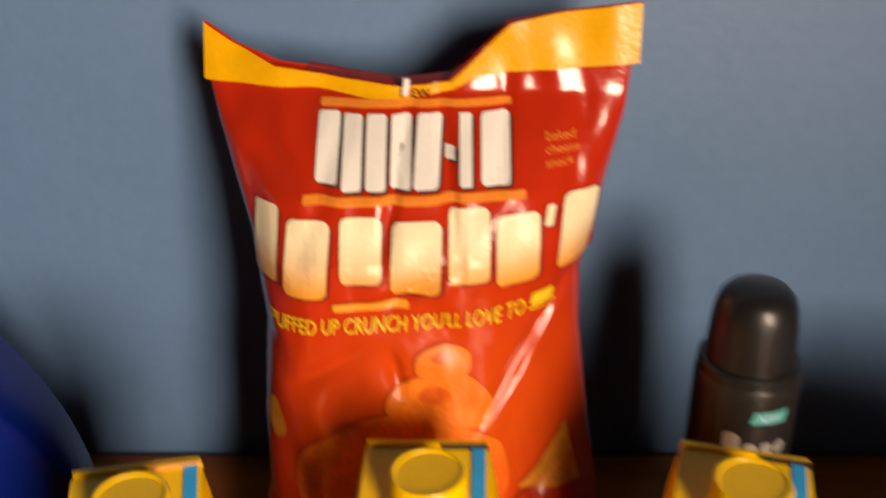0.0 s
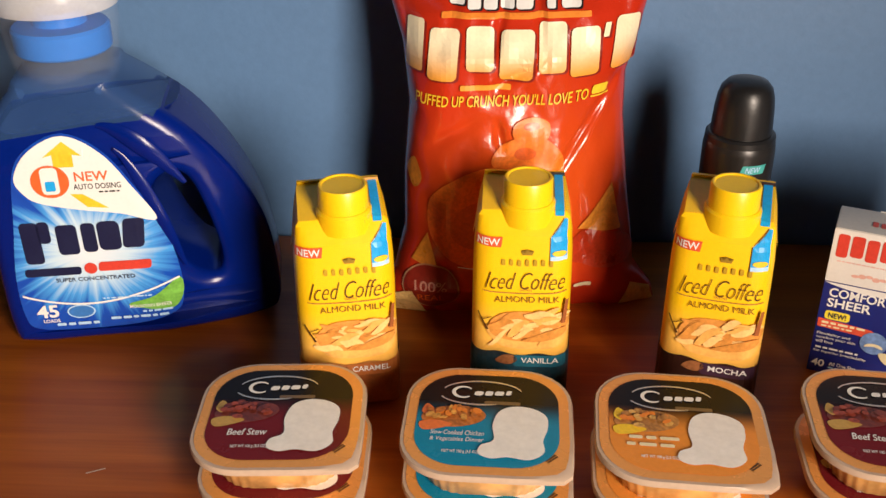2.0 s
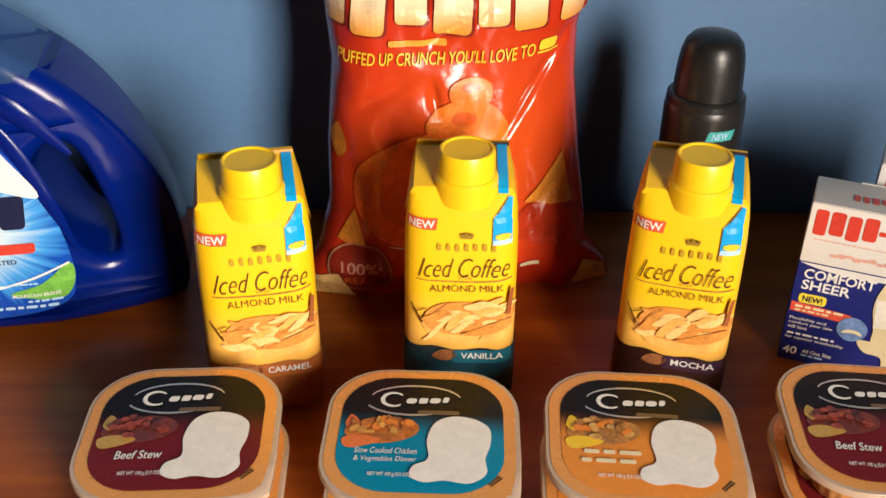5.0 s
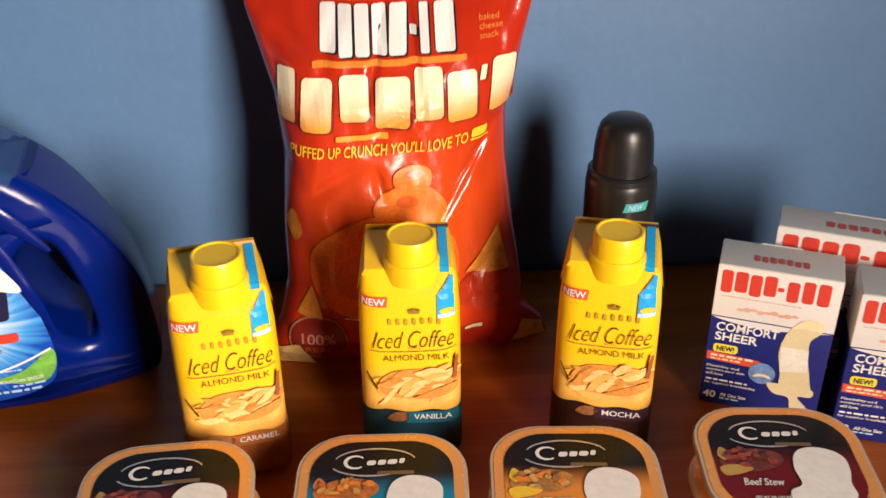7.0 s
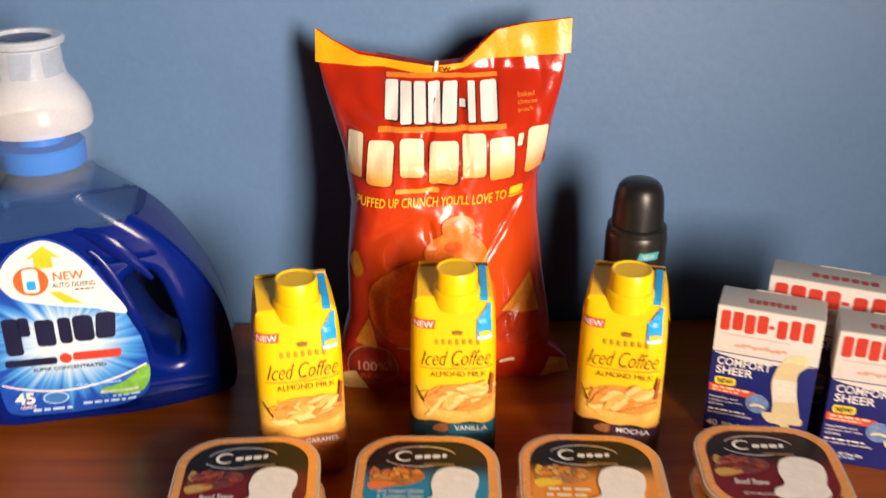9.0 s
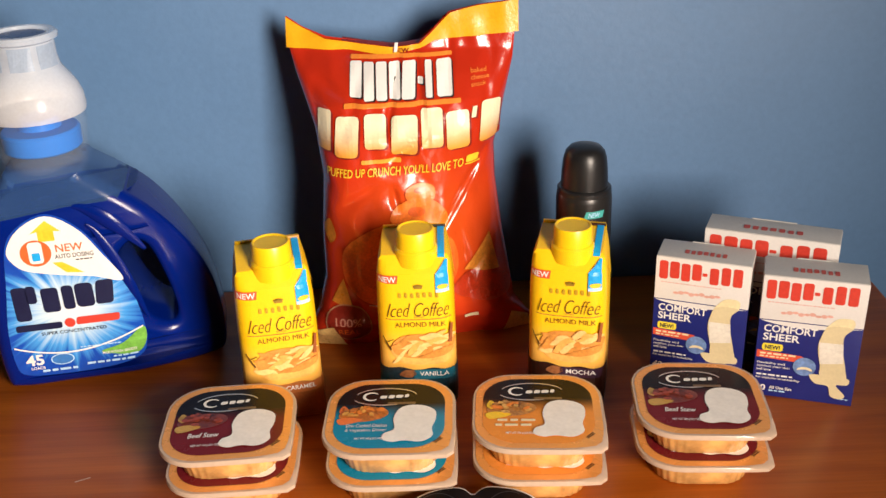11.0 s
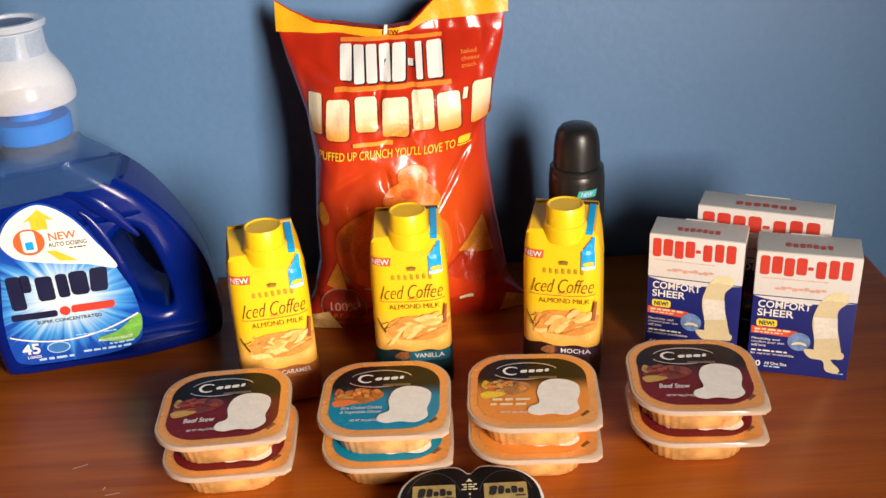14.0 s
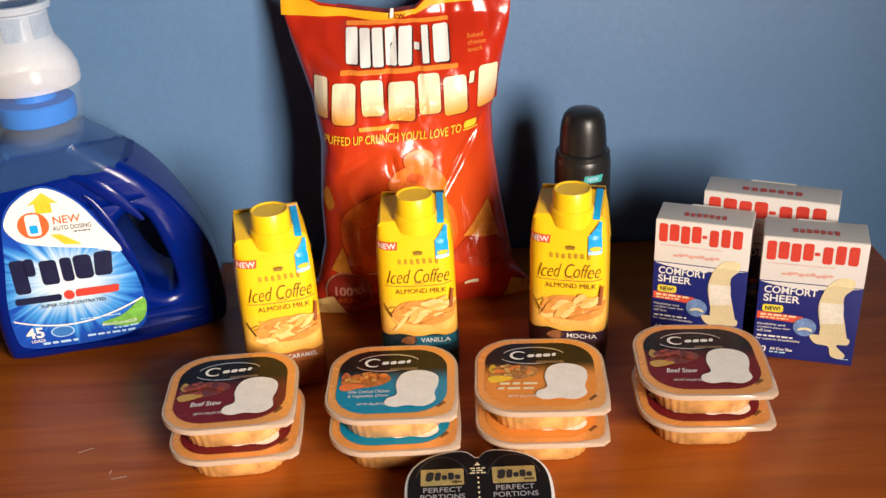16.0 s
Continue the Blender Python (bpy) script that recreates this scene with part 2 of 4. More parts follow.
SILVER = mat("silver_print", (0.6, 0.58, 0.55), 0.3, metal=0.6)
TWINBLACK = mat("black_glossy_film", (0.004, 0.004, 0.005), 0.35, vary=0.1, spec=0.15)
TWINGOLD = mat("gold_foil_print", (0.60, 0.46, 0.16), 0.3, metal=0.5, vary=0.18, scale=90)
TWINWHITE = mat("white_tub_plastic", (0.80, 0.79, 0.77), 0.35, vary=0.03)


def label_film(name, front, back=(0.010, 0.008, 0.008)):
    return mat(name, front, 0.26, vary=0.05, scale=30, color2=back, ramp=("Y", -0.006, 0.015), spec=0.18)


# ---- mesh helpers ----
def part(name, bm, material, parent, label="", smooth=35):
    me = bpy.data.meshes.new(name)
    bmesh.ops.recalc_face_normals(bm, faces=bm.faces) if smooth else None
    bm.to_mesh(me)
    bm.free()
    if smooth:
        me.polygons.foreach_set("use_smooth", [True] * len(me.polygons))
        me.set_sharp_from_angle(angle=radians(smooth))
    me.materials.append(material)
    ob = new(name, me)
    if parent:
        ob.parent = parent
    return tagged(ob, label, kind="stuff" if name in ("fine_print", "small_print", "script_mark", "ribbon_print", "panel_print", "snap_print", "flavour_print", "snap_line", "tab_print", "flap_mark") else "")


def thing(name, m, label, category, group=""):
    ob = new(name)
    ob.empty_display_size = 0.02
    ob.matrix_world = m
    return tagged(ob, label, category, group)


def loft(rings, cap=True, closed=True):
    """A skin over rings of points with equal counts."""
    bm = bmesh.new()
    rows = [[bm.verts.new(p) for p in r] for r in rings]
    n = len(rows[0])
    for a, b in zip(rows, rows[1:]):
        for i in range(n if closed else n - 1):
            j = (i + 1) % n
            bm.faces.new((a[i], a[j], b[j], b[i]))
    if cap:
        bm.faces.new(rows[0][::-1])
        bm.faces.new(rows[-1])
    return bm


def lathe(profile, segs=40, cx=0.0, cy=0.0, cap=True):
    return loft([[(cx + r * math.cos(2 * math.pi * k / segs), cy + r * math.sin(2 * math.pi * k / segs), z) for k in range(segs)] for r, z in profile], cap)


def rrect(w, h, r, n=6, cx=0.0, cy=0.0):
    pts = []
    for k, (sx, sy) in enumerate(((1, 1), (-1, 1), (-1, -1), (1, -1))):
        for i in range(n + 1):
            a = math.pi / 2 * (k + i / n)
            pts.append((cx + sx * (w / 2 - r) + r * math.cos(a), cy + sy * (h / 2 - r) + r * math.sin(a)))
    return pts


def ellipse(cx, cy, rx, ry, n=28, turn=0.0):
    c, s = math.cos(radians(turn)), math.sin(radians(turn))
    return [(cx + c * rx * math.cos(a) - s * ry * math.sin(a), cy + s * rx * math.cos(a) + c * ry * math.sin(a)) for a in (2 * math.pi * k / n for k in range(n))]


def smoothed(pts, n=6):
    """A closed smooth line through the points."""
    out = []
    for i in range(len(pts)):
        p0, p1, p2, p3 = (Vector((*pts[(i + k) % len(pts)], 0)) for k in (-1, 0, 1, 2))
        for j in range(n):
            t = j / n
            q = 0.5 * (2 * p1 + (p2 - p0) * t + (2 * p0 - 5 * p1 + 4 * p2 - p3) * t * t + (3 * p1 - p0 - 3 * p2 + p3) * t ** 3)
            out.append((q.x, q.y))
    return out


def flat(*loops):
    bm = bmesh.new()
    for loop in loops:
        bm.faces.new([bm.verts.new((x, y, 0)) for x, y in loop])
    bmesh.ops.triangulate(bm, faces=bm.faces)
    return bm


def bar(cx, cy, w, h, r=None, slant=0.0):
    r = min(w, h) * 0.25 if r is None else r
    return [(x + slant * (y - cy), y) for x, y in rrect(w, h, r, 3, cx, cy)]


def words(text, cx, cy, w, h, slant=0.0, bold=0.0):
    """Lettering that fills a box of that width and height round its middle."""
    cu = bpy.data.curves.new("words", "FONT")
    cu.body, cu.resolution_u, cu.offset = text, 3, bold
    ob = bpy.data.objects.new("words", cu)
    me = bpy.data.meshes.new_from_object(ob)
    bm = bmesh.new()
    bm.from_mesh(me)
    bpy.data.objects.remove(ob)
    bpy.data.curves.remove(cu)
    bpy.data.meshes.remove(me)
    xs, ys = [v.co.x for v in bm.verts], [v.co.y for v in bm.verts]
    x0, x1, y0, y1 = min(xs), max(xs), min(ys), max(ys)
    for v in bm.verts:
        y = (v.co.y - (y0 + y1) / 2) / (y1 - y0) * h
        v.co = ((v.co.x - (x0 + x1) / 2) / (x1 - x0) * w + cx + slant * y, cy + y, 0)
    return bm


def glyph_blocks(n, cx, cy, w, h, gap=0.16, slant=0.0, rise=0.0, seed=1):
    """A brand mark as a row of plain upright blocks."""
    rng = random.Random(seed)
    step = w / n
    loops = []
    for k in range(n):
        x = cx - w / 2 + step * (k + 0.5)
        hh = h * rng.uniform(0.86, 1.0)
        loops.append(bar(x, cy + rise * (x - cx) + (hh - h) / 2 * rng.choice((-1, 1)), step * (1 - gap) * rng.uniform(0.85, 1.0), hh, step * 0.2, slant))
    return flat(*loops)


def lines(rows):
    """Small print as plain bars: (middle x, middle y, width, height)."""
    rng = random.Random(7)
    loops = []
    for cx, cy, w, h in rows:
        x = cx - w / 2
        while x < cx + w / 2 - h:
            ww = min(h * rng.uniform(1.5, 5), cx + w / 2 - x)
            loops.append(bar(x + ww / 2, cy, ww, h, h * 0.3))
            x += ww + h * 0.7
    return flat(*loops)


def wrap(bm, fn, d=0.0003, step=None):
    """Lay flat print on a surface: fn(x, y, d) gives the place d metres in front of it."""
    if step:
        for axis in (0, 1):
            lo, hi = min(v.co[axis] for v in bm.verts), max(v.co[axis] for v in bm.verts)
            k = math.floor(lo / step) + 1
            while k * step < hi:
                no = [0, 0, 0]
                no[axis] = 1
                co = [0, 0, 0]
                co[axis] = k * step
                bmesh.ops.bisect_plane(bm, geom=bm.verts[:] + bm.edges[:] + bm.faces[:], plane_co=co, plane_no=no)
                k += 1
    for v in bm.verts:
        v.co = fn(v.co.x, v.co.y, d)
    return bm


def face_front(bm, ahead=(0, -1, 0)):
    a = Vector(ahead)
    bm.normal_update()
    bmesh.ops.reverse_faces(bm, faces=[f for f in bm.faces if f.normal.dot(a) < 0])
    return bm


def curve_at(table, z):
    return float(np.interp(z, [a for a, b in table], [b for a, b in table]))


def block(x0, x1, y0, y1, z0, z1, bevel=0.0):
    bm = bmesh.new()
    bmesh.ops.create_cube(bm, size=1)
    for v in bm.verts:
        v.co = (x0 + (v.co.x + 0.5) * (x1 - x0), y0 + (v.co.y + 0.5) * (y1 - y0), z0 + (v.co.z + 0.5) * (z1 - z0))
    if bevel:
        bmesh.ops.bevel(bm, geom=bm.edges[:], offset=bevel, segments=2, affect="EDGES", profile=0.7)
    return bm


# ---- the room ----
def structure(name, bm, material, label):
    return tagged(part(name, bm, material, None, label), kind="structure")


structure("wall_north", block(-3.4, EAST_X, WALL_Y, WALL_Y + 0.12, -0.75, 2.05), PAINT, "matte blue painted wall behind the table")
# the other walls and the ceiling are unseen, kept dark to deepen shadows
structure("wall_west", block(-3.52, -3.4, SOUTH_Y - 0.12, WALL_Y + 0.12, -0.75, 2.05), LOW_BOUNCE, "unseen side wall, darkened to cut bounce light")
structure("wall_east", block(EAST_X, EAST_X + 0.12, SOUTH_Y - 0.12, WALL_Y + 0.12, -0.75, 2.05), LOW_BOUNCE, "unseen side wall, darkened to cut bounce light")
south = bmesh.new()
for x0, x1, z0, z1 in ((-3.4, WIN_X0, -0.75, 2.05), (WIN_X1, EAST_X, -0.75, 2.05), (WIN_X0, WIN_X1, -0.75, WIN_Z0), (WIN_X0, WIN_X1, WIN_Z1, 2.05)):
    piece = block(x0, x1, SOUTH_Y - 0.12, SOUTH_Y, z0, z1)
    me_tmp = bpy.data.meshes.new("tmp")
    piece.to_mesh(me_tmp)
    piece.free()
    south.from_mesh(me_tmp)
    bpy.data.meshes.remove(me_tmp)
structure("wall_south", south, LOW_BOUNCE, "unseen low-bounce wall with an opening added for the key light")
structure("floor", block(-3.4, EAST_X, SOUTH_Y, WALL_Y, -0.81, -0.75), FLOOR, "brown wooden floor under the table")
structure("ceiling", block(-3.4, EAST_X, SOUTH_Y, WALL_Y, 2.05, 2.12), LOW_BOUNCE, "unseen ceiling, darkened to cut bounce light")


# an unseen window, made up to give the key light an opening
def window():
    w = tagged(thing("assumed_window", pose(0, SOUTH_Y - 0.005, 0), "assumed white framed window, added out of view for the key light", "window"), kind="structure")
    bars = ((WIN_X0, WIN_X0 + 0.025, WIN_Z0, WIN_Z1), (WIN_X1 - 0.025, WIN_X1, WIN_Z0, WIN_Z1), (WIN_X0 + 0.025, WIN_X1 - 0.025, WIN_Z0, WIN_Z0 + 0.025), (WIN_X0 + 0.025, WIN_X1 - 0.025, WIN_Z1 - 0.025, WIN_Z1))
    for x0, x1, z0, z1 in bars:
        part("assumed_window_frame", block(x0, x1, -0.002, 0.015, z0, z1, 0.002), WHITE, w)


window()


def table():
    t = thing("table", pose(0, 0, 0), "polished reddish-brown wooden table against a blue wall", "table")
    outline = []
    x0, x1, y0, y1 = -1.1, 0.456, -0.28, WALL_Y - 0.003
    for px, py, r, a0 in ((x1, y1, 0.035, 0), (x0, y1, 0.02, 90), (x0, y0, 0.02, 180), (x1, y0, 0.03, 270)):
        sx, sy = (1 if px > 0 else -1), (1 if py > 0 else -1)
        for i in range(7):
            a = radians(a0 + 15 * i)
            outline.append((px - sx * r + r * math.cos(a), py - sy * r + r * math.sin(a)))
    rings = []
    for inset, z in ((0.006, -0.028), (0.0, -0.022), (0.0, -0.006), (0.0015, -0.002), (0.005, 0.0)):
        cx, cy = (x0 + x1) / 2, (y0 + y1) / 2
        rings.append([(x - math.copysign(inset, x - cx), y - math.copysign(inset, y - cy), z) for x, y in outline])
    part("tabletop", loft(rings), WOOD, t)
    for x in (-1.04, 0.39):
        for y in (-0.22, 0.44):
            part("leg", loft([[(x + s * px, y + s * py, z) for px, py in rrect(0.06, 0.06, 0.006)] for s, z in ((0.7, -0.75), (1, -0.12), (1, -0.0285))]), WOOD, t)
        part("apron", block(x - 0.012, x + 0.012, -0.188, 0.408, -0.11, -0.0285, 0.002), WOOD, t)
    for y in (-0.22, 0.44):
        part("apron", block(-1.008, 0.358, y - 0.012, y + 0.012, -0.11, -0.0285, 0.002), WOOD, t)
    worn = mat("pale_scratch", (0.55, 0.38, 0.27), 0.5)
    for x, y, l, a in ((-0.228, 0.165, 0.011, 12), (-0.236, 0.172, 0.004, 80), (-0.20, 0.118, 0.009, -10), (-0.262, 0.20, 0.012, 25), (-0.185, 0.09, 0.006, 40), (-0.24, 0.13, 0.003, 0)):
        c, s = math.cos(radians(a)), math.sin(radians(a))
        loop = [(x + c * px - s * py, y + s * px + c * py) for px, py in rrect(l, 0.0011, 0.0005, 2)]
        part("scratch", face_front(wrap(flat(loop), lambda x, y, d: (x, y, d), 0.0004), (0, 0, 1)), worn, t, "pale worn scratch in the varnish", 0)
    return t


table()


# ---- snack bag ----
BAG_L = ((0, -0.102), (0.016, -0.1055), (0.036, -0.0945), (0.067, -0.0868), (0.11, -0.0862), (0.16, -0.0825), (0.202, -0.0868), (0.2465, -0.1018), (0.27, -0.1076), (0.30, -0.1093))
BAG_R = ((0, 0.105), (0.012, 0.1015), (0.030, 0.0875), (0.094, 0.0776), (0.146, 0.0716), (0.177, 0.0712), (0.209, 0.0790), (0.253, 0.0890), (0.275, 0.0912), (0.30, 0.0949))
BAG_TOP = ((-0.11, 0.2905), (-0.095, 0.281), (-0.0746, 0.2725), (-0.046, 0.2685), (-0.013, 0.2650), (0.0086, 0.2676), (0.022, 0.2786), (0.035, 0.2915), (0.06, 0.297), (0.095, 0.3015))
BAG_BULGE = ((0, 0.012), (0.03, 0.040), (0.08, 0.048), (0.16, 0.050), (0.20, 0.052), (0.225, 0.044), (0.245, 0.026), (0.262, 0.009), (0.28, 0.002), (0.305, 0.0))
CREASES = ((-0.010, 0.262, -0.022, 0.205, 0.0035, 0.0032), (0.004, 0.262, 0.012, 0.190, 0.0041, 0.0034), (0.012, 0.200, -0.020, 0.182, 0.0041, 0.0037), (0.072, 0.262, 0.060, 0.200, 0.0018, 0.0045),
           (0.062, 0.178, 0.022, 0.118, 0.0047, 0.0032), (-0.02, 0.158, -0.016, 0.138, 0.0030, 0.0032), (-0.085, 0.245, -0.045, 0.225, 0.0030, 0.0045), (-0.065, 0.14, -0.03, 0.16, 0.0024, 0.0045),
           (0.035, 0.125, 0.048, 0.03, 0.0035, 0.0053), (-0.07, 0.11, -0.05, 0.03, 0.0032, 0.0060), (0.07, 0.10, 0.04, 0.06, 0.0032, 0.0045), (-0.04, 0.255, -0.06, 0.20, 0.0027, 0.0053), (0.035, 0.27, 0.03, 0.225, 0.0032, 0.0045))


def bag_y(x, z, back=False):
    zc = min(max(z, 0.0), 0.302)
    left, right = curve_at(BAG_L, zc), curve_at(BAG_R, zc)
    u = max(-1.0, min(1.0, (2 * x - left - right) / (right - left)))
    edge = curve_at(((0, 0.396), (0.11, 0.408), (0.2, 0.424), (0.25, 0.448), (0.30, 0.470)), zc) * (1 - u) / 2 + curve_at(((0, 0.416), (0.15, 0.432), (0.30, 0.447)), zc) * (1 + u) / 2
    fall = (1 - abs(u) ** 4) ** 0.6 if u < 0 else max(0.0, 1 - u * u) ** 0.6
    swell = (curve_at(BAG_BULGE, zc) - (0.007 if not back else 0) * min(1, zc / 0.1) * max(0, min(1, (0.27 - zc) / 0.05))) * fall
    if back:
        return min(edge + 0.0012 + swell * 0.55, WALL_Y - 0.002)
    y = edge - swell
    dip = 0.0
    for x0, z0, x1, z1, amp, wid in CREASES:
        dx, dz = x1 - x0, z1 - z0
        ll = dx * dx + dz * dz
        t = ((x - x0) * dx + (z - z0) * dz) / ll
        if -0.15 < t < 1.15:
            dist = ((x - x0) * dz - (z - z0) * dx) / math.sqrt(ll)
            dip += amp * math.exp(-(dist / wid) ** 2) * math.sin(math.pi * min(1, max(0, (t + 0.15) / 1.3)))
    fade = min(1.0, (1 - abs(u)) * 8 + 0.05)
    n = noise.noise(Vector((x * 30, z * 26, 0.3))) * 0.0042 + noise.noise(Vector((x * 80, z * 55, 3.1))) * 0.0016
    return y + (dip - n) * fade


def on_bag(x, z, d):
    return (x, bag_y(x, z) - d - 0.0011, z)


# plain blocks of a brand mark: middle, width, height and lean of each, as shares of the whole
BRAND = ((-0.43, 0.115, 0.94, 0.02), (-0.305, 0.10, 1.0, 0.0), (-0.185, 0.105, 1.0, 0.0), (-0.06, 0.105, 0.98, 0.0), (0.075, 0.13, 1.0, 0.06), (0.185, 0.05, 0.2, 0.0), (0.265, 0.065, 1.0, 0.0), (0.415, 0.15, 1.0, 0.0))
NAME = ((-0.445, 0.075, 0.95, 0.05), (-0.325, 0.125, 0.92, 0.08), (-0.175, 0.115, 0.78, 0.0), (-0.025, 0.14, 0.92, 0.04), (0.12, 0.115, 0.9, 0.0), (0.255, 0.125, 0.92, 0.0), (0.345, 0.025, 0.25, 0.2), (0.43, 0.11, 1.0, 0.1))


def mark(blocks, cx, cz, w, h):
    loops = []
    for k, (m, bw, bh, lean) in enumerate(blocks):
        up = 0.30 * h if bh < 0.5 and k == 6 else (0.06 * h * (-1) ** k if bh < 0.97 else 0)
        loops.append(bar(cx + m * w, cz + up, bw * w * 0.97, bh * h, bw * w * 0.16, lean))
    return loops


EARGOLD = mat("pale_gold_foil", (0.66, 0.42, 0.15), 0.3, vary=0.2, scale=90, bump=0.2)


def snack_bag():
    t = thing("snack_bag", pose(0, 0, 0), "crumpled glossy red foil snack bag with a yellow top", "snack bag")
    nu, nv = 130, 150
    def grid(back):
        rows = []
        for j in range(nv + 1):
            s = j / nv
            row = []
            for i in range(nu + 1):
                u = -1 + 2 * i / nu
                xt = curve_at(((-1, -0.1093), (1, 0.0949)), u)
                zt = curve_at(BAG_TOP, xt)
                z = s * zt
                left, right = curve_at(BAG_L, z), curve_at(BAG_R, z)
                x = (left + right) / 2 + u * (right - left) / 2
                row.append((x, bag_y(x, z, back), z))
            rows.append(row)
        return rows
    bm = loft(grid(False), cap=False, closed=False)
    body = part("front_panel", bm, BAGRED, t, "", 60)
    part("back_panel", loft(grid(True), cap=False, closed=False), BAGRED, t, "", 60)
    # folded strip that shows behind the dip
    strip = [[(x, bag_y(x, curve_at(BAG_TOP, x) - 0.001) + 0.003 + dy, curve_at(BAG_TOP, x) - 0.004 + dz) for x in np.linspace(-0.06, 0.02, 14)] for dy, dz in ((0, 0), (0.004, 0.003), (0.010, 0.0045))]
    part("folded_seal", loft(strip, cap=False, closed=False), BAGDARK, t, "dark red folded top seal", 60)
    def pr(name, bm2, m, d, label="", parent=body):
        return part(name, face_front(wrap(bm2, on_bag, d, 0.0032)), m, parent, label, 0)
    xs = np.linspace(-0.1088, 0.0945, 60)
    low = [(x, min(curve_at(((-0.11, 0.2655), (-0.0557, 0.2640), (-0.0177, 0.2590), (0.0088, 0.2640), (0.0219, 0.2700), (0.095, 0.2745)), x), curve_at(BAG_TOP, x) - 0.0035)) for x in xs]
    band = bmesh.new()
    for (x0, z0), (x1, z1) in zip(low, low[1:]):
        for k in range(4):
            q = [(x0, z0 + (curve_at(BAG_TOP, x0) - z0) * k / 4), (x1, z1 + (curve_at(BAG_TOP, x1) - z1) * k / 4), (x1, z1 + (curve_at(BAG_TOP, x1) - z1) * (k + 1) / 4), (x0, z0 + (curve_at(BAG_TOP, x0) - z0) * (k + 1) / 4)]
            band.faces.new([band.verts.new((*on_bag(x, z, 0.0005),)) for x, z in q])
    bmesh.ops.remove_doubles(band, verts=band.verts, dist=1e-6)
    part("yellow_band", face_front(band), BAGYELLOW, body, "glossy yellow top band", 60)
    pr("printed_band", flat(bar(-0.008, 0.2590, 0.088, 0.0030)), ORANGEINK, 0.0006)
    pr("printed_band", flat(bar(-0.008, 0.2258, 0.100, 0.0035)), ORANGEINK, 0.0006)
    for loop in mark(BRAND, -0.0075, 0.2415, 0.090, 0.0262):
        pr("block_shadow", flat(loop), BLACK, 0.0006)
    for loop in mark(BRAND, -0.0088, 0.2425, 0.090, 0.0262):
        pr("white_block", flat(loop), WHITE, 0.0010, "plain white block")
    for loop in mark(NAME, -0.0015, 0.2032, 0.164, 0.0345):
        pr("block_shadow", flat(loop), BAGDARK, 0.0006)
    for loop in mark(NAME, -0.0032, 0.2045, 0.164, 0.0345):
        pr("cream_block", flat(loop), GOLDTEXT, 0.0010, "cream block fading to gold")
    pr("name_underline", flat(bar(-0.028, 0.1820, 0.034, 0.0036)), GOLDTEXT, 0.0010)
    pr("slogan", words("PUFFED UP CRUNCH YOU'LL LOVE TO", -0.0165, 0.1728, 0.118, 0.0080, 0.1, 0.01), YELLOWINK, 0.0008)
    pr("slogan_end", flat(bar(0.0505, 0.1746, 0.011, 0.0062, None, 0.2), bar(0.0505, 0.1701, 0.013, 0.0012)), YELLOWINK, 0.0008)
    pr("small_text", words("baked\ncheese\nsnack", 0.0595, 0.2410, 0.016, 0.0140), ORANGEINK, 0.0008)
    pr("new_text", words("NEW", -0.008, 0.2628, 0.014, 0.0035, 0, 0.02), BAGDARK, 0.0014)
    part("white_clip", loft([[(x, y, z) for x, y in rrect(0.0030, 0.0022, 0.0006, 2, cx0, bag_y(-0.012, 0.262) - 0.002)] for cx0, z in ((-0.0130, 0.2615), (-0.0118, 0.2695))]), WHITE, t, "small white plastic clip on the top seal")
    # printed puffs
    pr("printed_puff", flat(smoothed(((-0.064, 0.0690), (-0.066, 0.1010), (-0.044, 0.1210), (-0.012, 0.1270), (0.018, 0.1150), (0.032, 0.1030), (0.034, 0.0750), (0.015, 0.0540), (-0.04, 0.0510)))), PUFF, 0.0005)
    pr("printed_puff", flat(smoothed(((-0.020, 0.1260), (-0.021, 0.1370), (-0.006, 0.1470), (0.012, 0.1460), (0.026, 0.1330), (0.025, 0.1170), (0.008, 0.1190)))), PUFF, 0.0008)
    pr("printed_puff", flat(smoothed(((-0.006, 0.1450), (-0.008, 0.1560), (0.004, 0.1605), (0.016, 0.1560), (0.014, 0.1440)))), PUFF, 0.0011)
    pr("puff_hole", flat(ellipse(0.000, 0.1355, 0.0075, 0.0045)), PUFFDARK, 0.0011)
    pr("puff_hole", flat(ellipse(0.004, 0.1545, 0.0055, 0.0028)), PUFFDARK, 0.0014)
    pr("puff_hole", flat(ellipse(-0.028, 0.0840, 0.024, 0.018, turn=15)), PUFFDARK, 0.0008)
    pr("printed_chip", flat(((0.040, 0.074), (0.073, 0.066), (0.064, 0.104))), mat("toasted_orange_print", (0.66, 0.24, 0.03), 0.3, vary=0.25, scale=80), 0.0008)
    pr("printed_stripe", flat(smoothed(((0.030, 0.060), (0.050, 0.072), (0.079, 0.058), (0.082, 0.040), (0.060, 0.040), (0.040, 0.048)))), mat("brick_red_print", (0.42, 0.035, 0.010), 0.3, vary=0.25, scale=60), 0.0004)
    pr("printed_chip", flat(smoothed(((-0.083, 0.118), (-0.077, 0.128), (-0.072, 0.114), (-0.078, 0.106)))), CHIP, 0.0006)
    pr("printed_chip", flat(((-0.080, 0.052), (-0.060, 0.044), (-0.068, 0.075))), CHIP, 0.0006)
    pr("round_seal_rim", flat(ellipse(-0.066, 0.030, 0.0215, 0.0205)), mat("pale_seal_rim", (0.45, 0.2, 0.1), 0.35), 0.0007)
